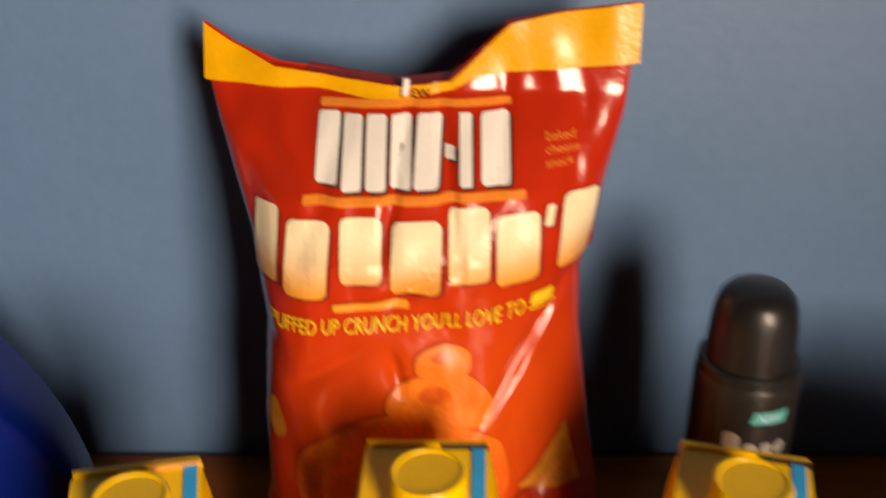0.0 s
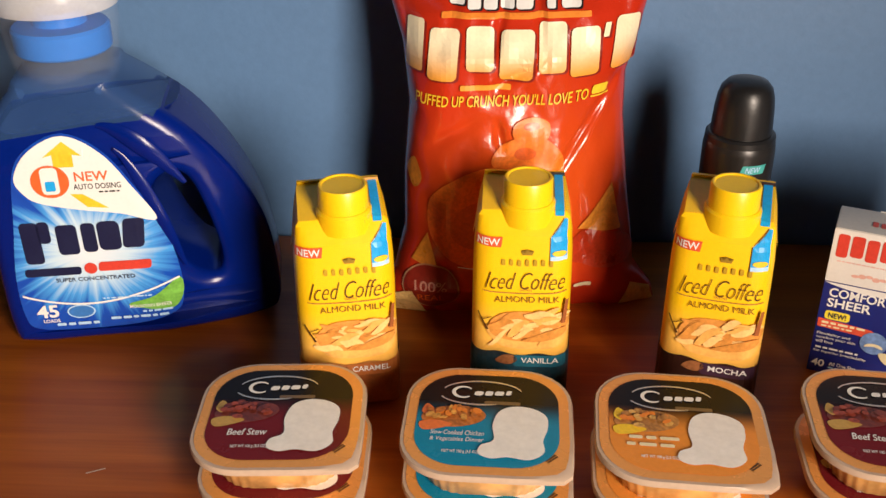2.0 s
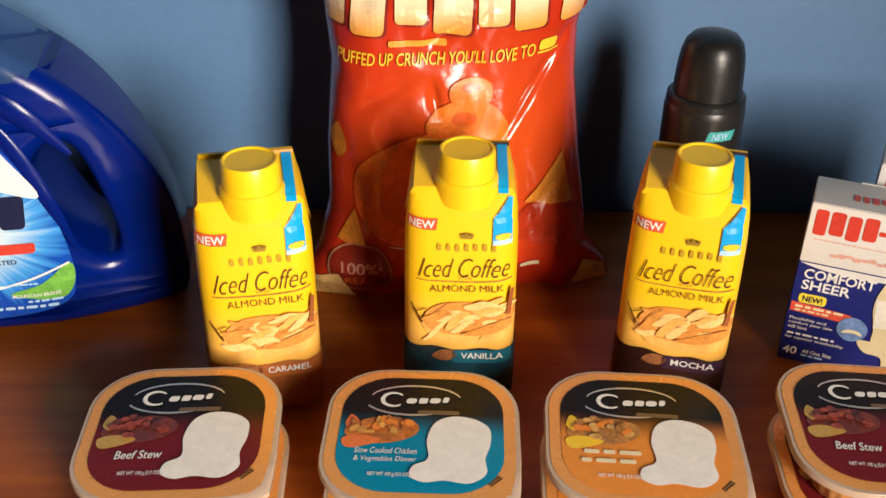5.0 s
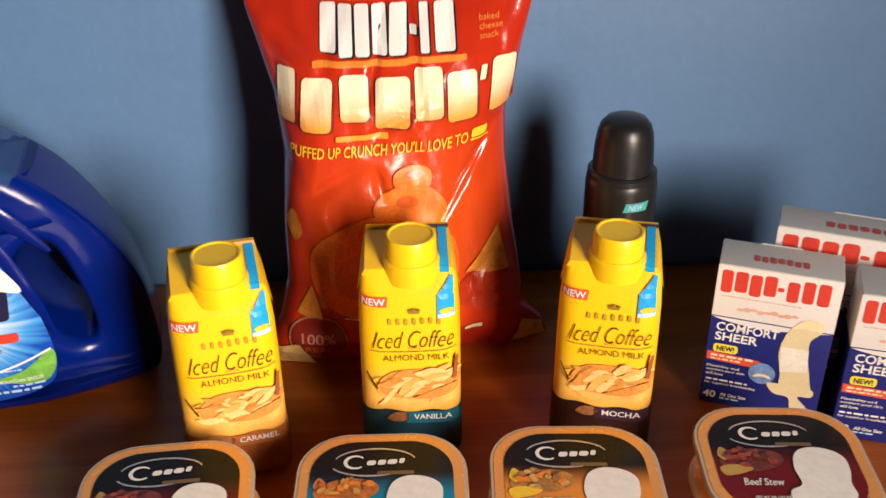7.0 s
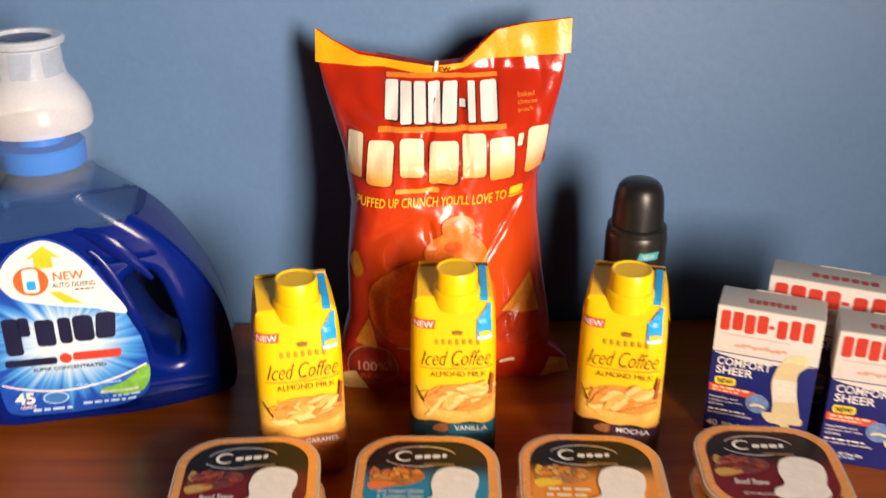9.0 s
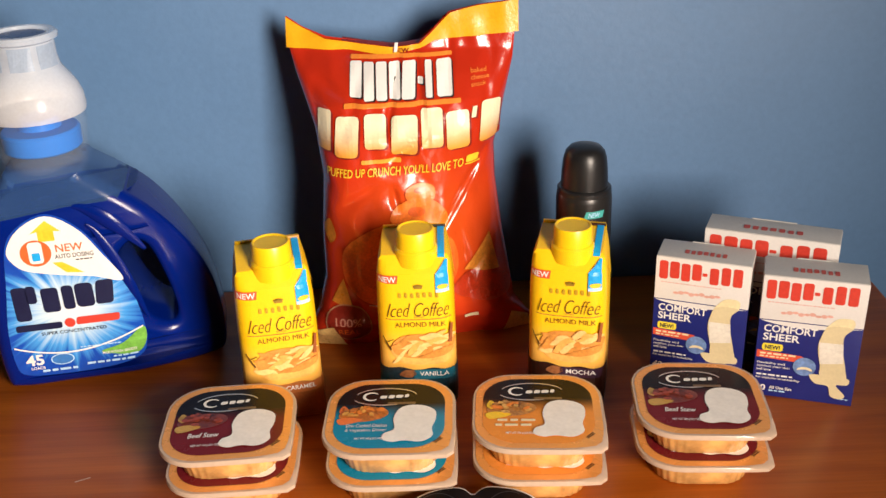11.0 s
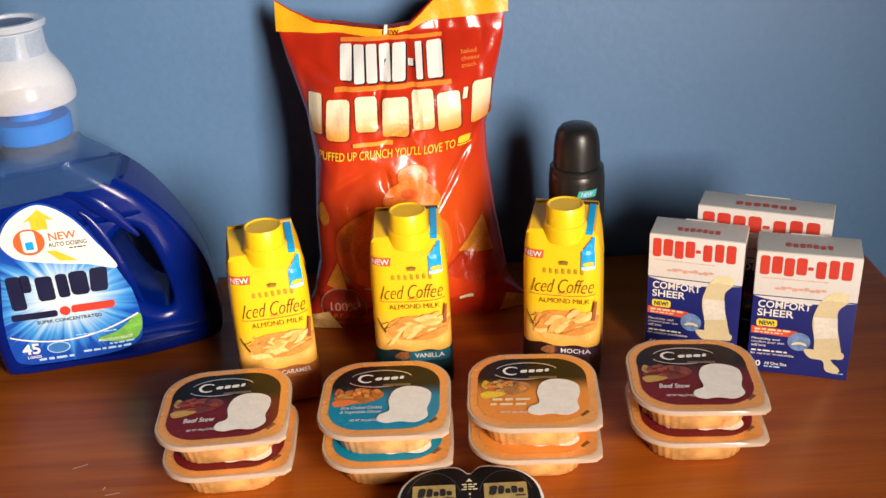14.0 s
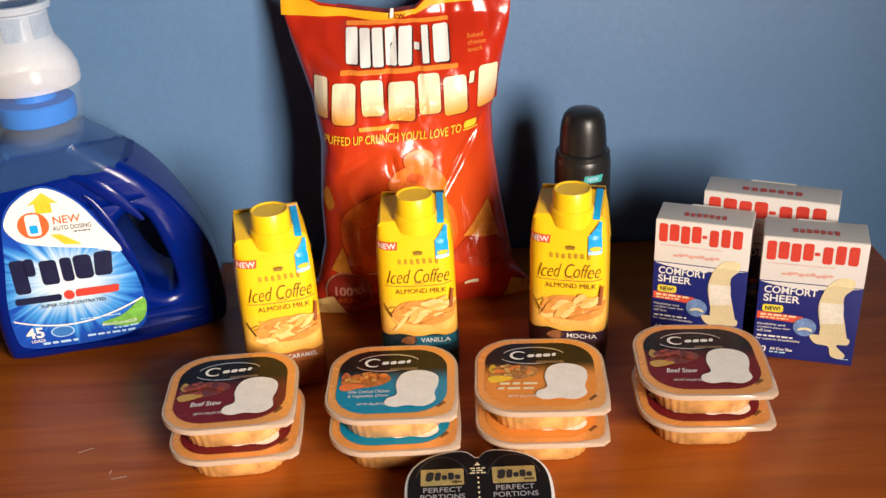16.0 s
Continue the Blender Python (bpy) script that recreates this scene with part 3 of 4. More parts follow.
    seal = pr("round_seal", flat(ellipse(-0.066, 0.030, 0.0203, 0.0193)), BAGDARK, 0.0010, "dark red round seal")
    pr("seal_text", words("100%", -0.066, 0.0325, 0.024, 0.0075, 0, 0.01), mat("dull_pink_print", (0.48, 0.20, 0.14), 0.4), 0.0013)
    pr("seal_text", words("REAL", -0.066, 0.0215, 0.020, 0.0070, 0, 0.01), PUFFDARK, 0.0013)
    pr("white_rule", flat(bar(-0.033, 0.0505, 0.026, 0.0007)), WHITE, 0.0009)
    pr("small_mark", flat(bar(0.046, 0.0275, 0.013, 0.004)), CREAM, 0.0009)
    pr("gold_corner", flat(((-0.1015, 0.001), (-0.070, 0.001), (-0.080, 0.027), (-0.1035, 0.0165))), EARGOLD, 0.0014)
    pr("gold_corner", flat(((0.076, 0.001), (0.1035, 0.001), (0.1000, 0.012), (0.084, 0.020))), EARGOLD, 0.0014)
    return t


snack_bag()


# ---- detergent jug ----
JUG_DEPTH = 0.049


def jug_half(z):
    return JUG_DEPTH * curve_at(((0, 0.97), (0.02, 1.0), (0.10, 1.0), (0.15, 0.92), (0.18, 0.78), (0.2, 0.7)), z)


def on_jug(s, z, d):
    k = 1 - 0.52 * min(1, (s - 0.10) / 0.085) ** 1.5 if s > 0.10 else 1
    return (s, -jug_half(z) * k - d, z)


def detergent_jug():
    t = thing("detergent_jug", pose(-0.3652 - 0.0075, 0.3308 + 0.0430, 0, 0, 0, 9.75), "deep blue plastic detergent jug with frosted dosing cap", "detergent jug")
    cu = bpy.data.curves.new("jug", "CURVE")
    cu.dimensions, cu.fill_mode = "2D", "BOTH"
    outer = smoothed(((0.012, 0.0), (0.06, 0.0), (0.12, 0.0), (0.177, 0.0), (0.1900, 0.010), (0.1905, 0.044), (0.1832, 0.085), (0.1645, 0.125), (0.1395, 0.158), (0.113, 0.179), (0.097, 0.190), (0.088, 0.196), (0.0375, 0.196), (0.029, 0.188), (0.014, 0.168), (0.0045, 0.135), (0.0, 0.08), (0.0, 0.012)), 5)
    hole = smoothed(((0.1105, 0.112), (0.1230, 0.1265), (0.1370, 0.1200), (0.1480, 0.085), (0.1525, 0.054), (0.1460, 0.0440), (0.1300, 0.054), (0.1150, 0.084)), 5)
    for pts, sign in ((outer, 1), (hole, 1)):
        sp = cu.splines.new("POLY")
        sp.points.add(len(pts) - 1)
        for p, (x, z) in zip(sp.points, pts):
            p.co = (x, z, 0, 1)
        sp.use_cyclic_u = True
    bev = 0.011
    cu.extrude, cu.bevel_depth, cu.bevel_resolution, cu.offset = JUG_DEPTH - bev, bev, 5, -bev
    ob = bpy.data.objects.new("jug", cu)
    me = bpy.data.meshes.new_from_object(ob)
    bm = bmesh.new()
    bm.from_mesh(me)
    bpy.data.objects.remove(ob)
    bmesh.ops.remove_doubles(bm, verts=bm.verts, dist=1e-5)
    for z in np.arange(0.01, 0.2, 0.012):
        bmesh.ops.bisect_plane(bm, geom=bm.verts[:] + bm.edges[:] + bm.faces[:], plane_co=(0, z, 0), plane_no=(0, 1, 0))
    bmesh.ops.bisect_plane(bm, geom=bm.verts[:] + bm.edges[:] + bm.faces[:], plane_co=(0.10, 0.168, 0), plane_no=(-0.12, 1, 0))
    zmin = min(v.co.y for v in bm.verts)
    for v in bm.verts:
        x, z, y = v.co.x, v.co.y - zmin, v.co.z
        k = jug_half(z) / JUG_DEPTH
        if x > 0.10:
            k *= 1 - 0.52 * min(1, (x - 0.10) / 0.085) ** 1.5
        v.co = (x, -y * k, z)
    body = part("body", bm, JUGBLUE, t, "deep blue filled lower body", 40)
    body.data.materials.append(JUGCLEAR)
    for f in body.data.polygons:
        c = f.center
        if (c.z - 0.168) - 0.12 * (c.x - 0.10) > -0.0005 and c.x < 0.134:
            f.material_index = 1
    part("liquid_surface", loft([[(x, y, 0.1675 + 0.12 * (x - 0.10)) for x, y in rrect(0.120, 0.062, 0.02, 6, 0.0735, 0)], [(x, y, 0.1670 + 0.12 * (x - 0.10)) for x, y in rrect(0.120, 0.062, 0.02, 6, 0.0735, 0)]]), JUGBLUE, t, "blue detergent level inside")
    # frosted dosing cap
    cx = 0.0628
    part("neck_collar", lathe(((0.0325, 0.186), (0.034, 0.192), (0.036, 0.204), (0.0385, 0.222), (0.0395, 0.236), (0.0385, 0.2362), (0.0375, 0.222), (0.0350, 0.204), (0.0318, 0.192)), 48, cx, 0, False), MILKY, t, "clear frosted collar")
    part("spout_ring", lathe(((0.0300, 0.2060), (0.0315, 0.2075), (0.0320, 0.2215), (0.0305, 0.2235), (0.018, 0.2245), (0.015, 0.2330)), 40, cx, 0), RINGBLUE, t, "bright blue spout ring inside the collar")
    part("spout_foot", lathe(((0.0295, 0.188), (0.0298, 0.2055)), 40, cx, 0, False), MILKY, t, "clear frosted spout foot")
    cap = part("dosing_cap", lathe(((0.0397, 0.2365), (0.0405, 0.240), (0.0398, 0.250), (0.0365, 0.259), (0.0310, 0.268), (0.0265, 0.275), (0.0250, 0.284), (0.0250, 0.2965), (0.0285, 0.2985), (0.0290, 0.3015), (0.0275, 0.3035), (0.0225, 0.3035), (0.0215, 0.3005)), 56, cx, 0), MILKYWHITE, t, "frosted white dosing cap")
    def on_cap(a, z, d):
        r = curve_at(((0.27, 0.030), (0.275, 0.0265), (0.284, 0.0250), (0.30, 0.0250)), z) + d
        return (cx + r * math.sin(a), -r * math.cos(a), z)
    for a in (-0.95, 0.05, 0.95):
        part("grip_window", face_front(wrap(flat(rrect(0.72, 0.0185, 0.003, 4, a, 0.2862)), on_cap, 0.0004, 0.1)), mat("smoky_clear_plastic", (0.36, 0.46, 0.60), 0.2, alpha=0.55), cap, "smoky clear window", 0)
    part("cap_badge", face_front(flat_at(flat(ellipse(cx, 0, 0.0195, 0.0195)), 0.3012), (0, 0, 1)), mat("dark_blue_badge", (0.03, 0.06, 0.2), 0.3, vary=0.3, scale=90), cap, "dark blue printed disc", 0)
    # label
    def pr(name, bm2, m, d, label="", parent=None, step=0.009):
        return part(name, face_front(wrap(bm2, on_jug, d, step)), m, parent or t, label, 0)
    lab = pr("label", flat(smoothed(((0.0245, 0.136), (0.036, 0.153), (0.060, 0.1625), (0.084, 0.150), (0.102, 0.124), (0.1165, 0.094), (0.1235, 0.060), (0.1235, 0.034), (0.116, 0.0215), (0.09, 0.0150), (0.05, 0.0135), (0.020, 0.0160), (0.0125, 0.028), (0.0125, 0.06), (0.019, 0.10)), 5)), LABELBLUE, 0.0005, "blue printed label film")
    pr("white_swoosh", flat(smoothed(((0.0255, 0.1340), (0.037, 0.1515), (0.060, 0.1610), (0.083, 0.1490), (0.100, 0.1250), (0.1140, 0.0985), (0.092, 0.1045), (0.065, 0.1090), (0.040, 0.1150), (0.030, 0.122)), 5)), WHITE, 0.0014, "", lab)
    pr("yellow_arrow", flat(((0.0525, 0.140), (0.0525, 0.149), (0.0465, 0.1475), (0.0600, 0.1575), (0.0715, 0.1475), (0.0655, 0.1485), (0.0655, 0.140))), YELLOWINK, 0.0017, "", lab)
    pr("yellow_arrow_tail", flat(((0.060, 0.121), (0.068, 0.1205), (0.084, 0.1095), (0.070, 0.1110))), YELLOWINK, 0.0017, "", lab)
    pr("orange_ring", flat(ellipse(0.0485, 0.1305, 0.0125, 0.0115)), mat("vermilion_print", (0.75, 0.13, 0.03), 0.35), 0.0020, "", lab)
    pr("ring_middle", flat(bar(0.0485, 0.1310, 0.0115, 0.0190, 0.003)), WHITE, 0.0023, "", lab)
    pr("ring_cup", flat(bar(0.0485, 0.1275, 0.0065, 0.0070, 0.001)), BLUEINK, 0.0026, "", lab)
    pr("new_text", words("NEW", 0.0755, 0.1330, 0.0220, 0.0068, 0, 0.015), mat("vermilion_text", (0.75, 0.13, 0.03), 0.35), 0.0018, "", lab)
    pr("dosing_text", words("AUTO DOSING", 0.0785, 0.1258, 0.031, 0.0040, 0, 0.012), BLACK, 0.0018, "", lab)
    pr("small_print", lines(((0.086, 0.1215, 0.014, 0.0011),)), BLACK, 0.0018, "", lab)
    for loop in (bar(0.0285, 0.0855, 0.0125, 0.032, 0.003), bar(0.0375, 0.0935, 0.0085, 0.0165, 0.003), bar(0.0525, 0.0870, 0.0140, 0.0230, 0.003), bar(0.0670, 0.0878, 0.0095, 0.0225, 0.003), bar(0.0805, 0.0885, 0.0150, 0.0225, 0.004), bar(0.0970, 0.0895, 0.0145, 0.0225, 0.003, 0.12)):
        pr("navy_block", flat(loop), NAVYINK, 0.0015, "plain dark navy block", lab)
    pr("line_mark", flat(bar(0.0385, 0.0625, 0.038, 0.0062, 0.002, 0.1)), NAVYINK, 0.0015, "", lab)
    pr("line_mark_red", flat(ellipse(0.0640, 0.0637, 0.0044, 0.0044), bar(0.0875, 0.0645, 0.036, 0.0072, 0.002, 0.15)), REDINK, 0.0015, "", lab)
    pr("strength_text", words("SUPER CONCENTRATED", 0.066, 0.0555, 0.054, 0.0031, 0, 0.01), NAVYINK, 0.0015, "", lab)
    pr("green_corner", flat(smoothed(((0.1225, 0.050), (0.1235, 0.036), (0.115, 0.0255), (0.096, 0.0275), (0.085, 0.0320), (0.104, 0.0375)), 5)), GREENINK, 0.0010, "", lab)
    pr("white_curve", flat([(0.014 + 0.1085 * k / 20, 0.0435 - 0.012 * math.sin(math.pi * (k / 20) ** 0.9) + 0.006 * k / 20) for k in range(21)] + [(0.014 + 0.1085 * k / 20, 0.0450 - 0.012 * math.sin(math.pi * (k / 20) ** 0.9) + 0.006 * k / 20) for k in range(20, -1, -1)]), WHITE, 0.0012, "", lab)
    pr("load_number", words("45", 0.0285, 0.0305, 0.0150, 0.0105, 0, 0.03), WHITE, 0.0014, "", lab)
    pr("load_text", words("LOADS", 0.0300, 0.0225, 0.0115, 0.0028, 0, 0.02), WHITE, 0.0014, "", lab)
    pr("oval_badge", flat(ellipse(0.0515, 0.0290, 0.0098, 0.0056)), PALEBLUE, 0.0013, "", lab)
    pr("oval_badge_middle", flat(ellipse(0.0515, 0.0290, 0.0088, 0.0047)), mat("mid_blue_print", (0.04, 0.18, 0.5), 0.35), 0.0015, "", lab)
    pr("scent_text", words("MOUNTAIN BREEZE", 0.1000, 0.0300, 0.029, 0.0026, 0, 0.01), WHITE, 0.0014, "", lab)
    pr("small_print", lines(((0.049, 0.0190, 0.032, 0.0024), (0.092, 0.0215, 0.042, 0.0021), (0.105, 0.0255, 0.022, 0.0016), (0.085, 0.0385, 0.034, 0.0010))), PALEBLUE, 0.0014, "", lab)
    # moulded ridges over the shoulder and beside the label
    def ridge(pts, r, lift):
        line = [Vector(on_jug(x, z, lift * math.sin(math.pi * k / (len(pts) - 1)))) for k, (x, z) in enumerate(pts)]
        rings = []
        for k, p in enumerate(line):
            d = (line[min(k + 1, len(line) - 1)] - line[max(k - 1, 0)]).normalized()
            n = d.cross(Vector((0, 1, 0))).normalized()
            rr = r * (0.25 + 0.75 * math.sin(math.pi * k / (len(line) - 1)))
            rings.append([p + n * rr * math.cos(a) + Vector((0, rr * 0.30 * math.sin(a), 0)) for a in np.linspace(0, 2 * math.pi, 9)[:-1]])
        return loft(rings)
    part("shoulder_ridge", ridge([(0.083 + 0.052 * k / 14, 0.166 - 0.045 * (k / 14) ** 1.7) for k in range(15)], 0.0065, 0.0004), JUGBLUE, t, "rounded moulded shoulder ridge")
    part("label_ridge", ridge([(0.092 + 0.036 * (k / 14) ** 0.75, 0.150 - 0.092 * (k / 14) ** 1.1) for k in range(15)], 0.0050, 0.0003), JUGBLUE, t, "rounded moulded ridge beside the label")
    return t


def flat_at(bm, z):
    for v in bm.verts:
        v.co.z = z
    return bm


detergent_jug()

# ---- coffee cartons ----
CW, CD, CR = 0.0615, 0.055, 0.0135
SHOULDER = 0.1230


def carton_ring(z, grow=0.0, r=CR):
    return [(x, y, z) for x, y in rrect(CW + grow, CD + grow, r, 5)]


def on_carton(u, z, d):
    """u runs round the carton from the middle of its front."""
    r = curve_at(((0.003, 0.006), (0.014, 0.0105), (0.05, CR), (0.127, CR), (0.133, 0.010)), z)
    g = curve_at(((0.003, 0.0008), (0.014, 0.0020), (0.05, 0.0020), (0.09, 0.0014), (0.109, 0.0006), (SHOULDER, -0.0014)), z) / 2
    d += g
    if z > SHOULDER:
        x, y, zz = on_carton(u, SHOULDER, d)
        return (x, max(y, -CD / 2 + 0.86 * (z - SHOULDER) - 2 * d - 0.0006), z)
    a = CW / 2 - r
    s = math.copysign(1, u)
    w = abs(u)
    if w <= a:
        return (u, -CD / 2 - d, z)
    if w <= a + r * math.pi / 2:
        th = (w - a) / r
        return (s * (a + (r + d) * math.sin(th)), -CD / 2 + r - (r + d) * math.cos(th), z)
    return (s * (CW / 2 + d), -CD / 2 + r + (w - a - r * math.pi / 2), z)


def coffee_carton(m, flavour, word, band, tag, label):
    t = thing("coffee_carton", m, label, "drink carton", "iced coffee cartons")
    # body with a roof that rises towards the back
    rings = [carton_ring(0.0005, -0.004, 0.004), carton_ring(0.003, 0.0008, 0.006), carton_ring(0.014, 0.0020, 0.0105), carton_ring(0.05, 0.0020), carton_ring(0.09, 0.0014), carton_ring(0.109, 0.0006), carton_ring(SHOULDER, -0.0014)]
    rings.append([(x, max(y, -CD / 2 + 0.0086), z) for x, y, z in carton_ring(0.1330, -0.0045, 0.010)])
    rings.append([(x, max(y, -CD / 2 + 0.0112), 0.1335 + 0.0095 * (max(y, -CD / 2 + 0.0112) / CD + 0.5)) for x, y, z in carton_ring(0.135, -0.0090, 0.004)])
    body = part("body", loft(rings), CARTON, t, "", 25)
    part("top_fin", loft([[(x, y, z) for x, y in rrect(0.0525 - 0.001 * k, 0.0024, 0.001, 2, 0, 0.0240 - k * 0.001)] for k, z in ((0, 0.1385), (1, 0.1438))]), CARTON, t)
    part("fin_tab", block(0.006, 0.0258, 0.0205, 0.0213, 0.1405, 0.1441), band, t, "flavour-coloured flap")
    for s in (-1, 1):
        ear = bmesh.new()
        q = [ear.verts.new(p) for p in ((s * 0.0292, -0.014, 0.1265), (s * 0.0292, 0.018, 0.1265), (s * 0.0324, 0.002, 0.1090), (s * 0.0282, 0.002, 0.1290))]
        for f in ((0, 1, 2), (0, 3, 1), (0, 2, 3), (1, 3, 2)):
            ear.faces.new([q[n] for n in f])
        part("side_ear", ear, CARTON, t, "", 0)
    capx, capy = 0.002, -0.0105
    part("collar", lathe(((0.0172, 0.1275), (0.0172, 0.1395), (0.0160, 0.1410)), 36, capx, capy), CAPYELLOW, t)
    cap = part("cap", lathe(((0.0152, 0.1405), (0.0152, 0.1545), (0.0144, 0.1560), (0.0132, 0.1560), (0.0126, 0.1552)), 48, capx, capy), CAPYELLOW, t, "round yellow screw cap")
    def pr(name, bm2, mm, d, lab="", parent=None):
        return part(name, face_front(wrap(bm2, lambda u, z, e: on_carton(u + shift, z, e + 0.0006), d, 0.003)), mm, parent or body, lab, 0)
    shift = 0.0
    # flavour band along the foot
    foot = [(-0.048, 0.003), (0.048, 0.003)] + [(0.048 - 0.096 * k / 24, 0.0370 + 0.0012 * math.sin(k * 0.9) + 0.005 * k / 24 - 0.003 * math.sin(math.pi * k / 24)) for k in range(25)]
    pr("flavour_band", flat(foot), band, 0.0003)
    shift = 0.0022
    pr("cup_print", flat(smoothed(((-0.0230, 0.0580), (-0.0205, 0.0490), (-0.0130, 0.0425), (0.004, 0.0405), (0.0200, 0.0425), (0.0265, 0.0490), (0.0295, 0.0580), (0.016, 0.064), (-0.008, 0.064)))), CUP, 0.0006)
    pr("coffee_print", flat(smoothed(((-0.0220, 0.0570), (-0.0190, 0.0510), (-0.008, 0.0475), (0.008, 0.0470), (0.0205, 0.0500), (0.0265, 0.0560), (0.0285, 0.0640), (0.012, 0.0690), (-0.010, 0.0690), (-0.020, 0.0640)))), CUPDARK, 0.0009)
    rng = random.Random(flavour)
    for k in range(22):
        x, z = -0.0155 + 0.037 * ((k * 0.37) % 1.0), 0.0500 + 0.0180 * ((k * 0.61) % 1.0)
        a = rng.uniform(-0.5, 0.8)
        l, wd = rng.uniform(0.0055, 0.0100), rng.uniform(0.0018, 0.0036)
        pts = [(x + l * c * math.cos(a) - wd * s * math.sin(a), z + l * c * math.sin(a) + wd * s * math.cos(a) + 0.0012 * math.sin(3 * c)) for c, s in ((-1, 0), (-0.5, 0.8), (0.1, 1.0), (0.7, 0.6), (1, 0.1), (0.5, -0.4), (-0.1, -0.7), (-0.7, -0.5))]
        pr("cream_swirl", flat(smoothed(pts, 3)), (CUPLIGHT, CUP, CUPLIGHT, CUPDARK)[k % 4], 0.0011 + 0.00006 * k)
    pr("cream_pour", flat(smoothed(((-0.001, 0.0485), (0.006, 0.0520), (0.020, 0.0580), (0.0255, 0.0570), (0.022, 0.0520), (0.010, 0.0480)))), CUPDARK, 0.0026)
    pr("stirrer", flat(((0.0215, 0.062), (0.0240, 0.0615), (0.0255, 0.0790), (0.0235, 0.0790))), mat("cinnamon_print", (0.33, 0.10, 0.03), 0.4), 0.0030)
    pr("twig", flat(((-0.0290, 0.0675), (-0.0283, 0.0680), (-0.0222, 0.0560), (-0.0232, 0.0555)), ((-0.0265, 0.0620), (-0.0262, 0.0628), (-0.0205, 0.0660), (-0.0208, 0.0652))), BROWNINK, 0.0013)
    pr("almond", flat(smoothed(((-0.018, 0.0315), (-0.013, 0.0360), (-0.006, 0.0355), (-0.004, 0.0315), (-0.010, 0.0285)))), NUT, 0.0009)
    pr("flavour_ribbon", flat(bar(0.0105, 0.0315, 0.034, 0.0090, 0.002)), tag, 0.0009)
    pr("flavour_text", words(word, 0.0105, 0.0322, 0.0235, 0.0042, 0, 0.015), WHITE, 0.0012)
    pr("title_text", words("Iced Coffee", 0.0005, 0.0920, 0.0480, 0.0122, 0.24, -0.016), BROWNINK, 0.0005)
    pr("milk_text", words("ALMOND MILK", 0.0010, 0.0785, 0.0405, 0.0044, 0, -0.006), mat("mid_brown_print", (0.16, 0.06, 0.01), 0.45), 0.0005)
    pr("rule", flat([(-0.026 + 0.052 * k / 12, 0.0838 - 0.0012 * math.sin(math.pi * k / 12)) for k in range(13)] + [(-0.026 + 0.052 * k / 12, 0.0844 - 0.0012 * math.sin(math.pi * k / 12)) for k in range(12, -1, -1)]), NUT, 0.0005)
    pr("with_text", words("WITH", 0.0, 0.0853, 0.0075, 0.0016, 0, 0), NUT, 0.0006)
    pr("brand_mark", glyph_blocks(7, 0.0005, 0.1050, 0.0345, 0.0050, 0.50, 0, 0, 4), mat("olive_print", (0.46, 0.28, 0.012), 0.45), 0.0005, "plain small block mark")
    pr("crown_mark", flat(((-0.0025, 0.1105), (0.0035, 0.1105), (0.0045, 0.1135), (0.0020, 0.1120), (0.0005, 0.1145), (-0.0010, 0.1120), (-0.0035, 0.1135))), mat("olive_mark", (0.30, 0.18, 0.01), 0.45), 0.0005)
    newtag = pr("new_tag", flat(((-0.0335, 0.1160), (-0.0160, 0.1155), (-0.0150, 0.1225), (-0.0335, 0.1225))), mat("orange_red_print", (0.72, 0.10, 0.03), 0.4), 0.0005, "red tag")
    pr("new_text", words("NEW", -0.0240, 0.1191, 0.0145, 0.0048, 0, 0.015), WHITE, 0.0008)
    pr("ribbon_border", flat(((0.0143, 0.1068), (0.0251, 0.1068), (0.0259, 0.1328), (0.0230, 0.1328), (0.0203, 0.1293), (0.0143, 0.1228))), WHITE, 0.0004)
    pr("blue_ribbon", flat(((0.0145, 0.1098), (0.0249, 0.1098), (0.0257, 0.1328), (0.0231, 0.1328), (0.0204, 0.1292), (0.0145, 0.1226))), BLUEINK, 0.0007, "bright blue ribbon")
    pr("ribbon_foot", flat(((0.0146, 0.1072), (0.0248, 0.1072), (0.0249, 0.1100), (0.0146, 0.1100))), PALEBLUE, 0.0009)
    pr("ribbon_dot", flat(ellipse(0.0198, 0.1122, 0.0042, 0.0020)), YELLOWINK, 0.0013)
    part("roof_ribbon", face_front(loft([[(0.0190, y, z), (0.0245, y, z)] for y, z in ((-0.0192, 0.1336), (-0.0165, 0.1355), (-0.010, 0.1374), (0.021, 0.1427))], cap=False, closed=False), (0, 0, 1)), BLUEINK, t, "bright blue ribbon over the roof", 0)
    return t


def at_front(x, y, yaw):
    return pose(x, y, 0, 0, 0, yaw) @ pose(0, CD / 2, 0)


coffee_carton(at_front(-0.1118, 0.2690, 11), 1, "CARAMEL", CARAMELFOOT, CARAMEL, "yellow iced coffee carton with a caramel brown foot")
coffee_carton(at_front(-0.0026, 0.2835, -1), 2, "VANILLA", TEALFOOT, TEALDARK, "yellow iced coffee carton with a teal vanilla ribbon")
coffee_carton(at_front(0.1182, 0.2790, -14), 3, "MOCHA", CHOC, PURPLE, "yellow iced coffee carton with a dark mocha foot")


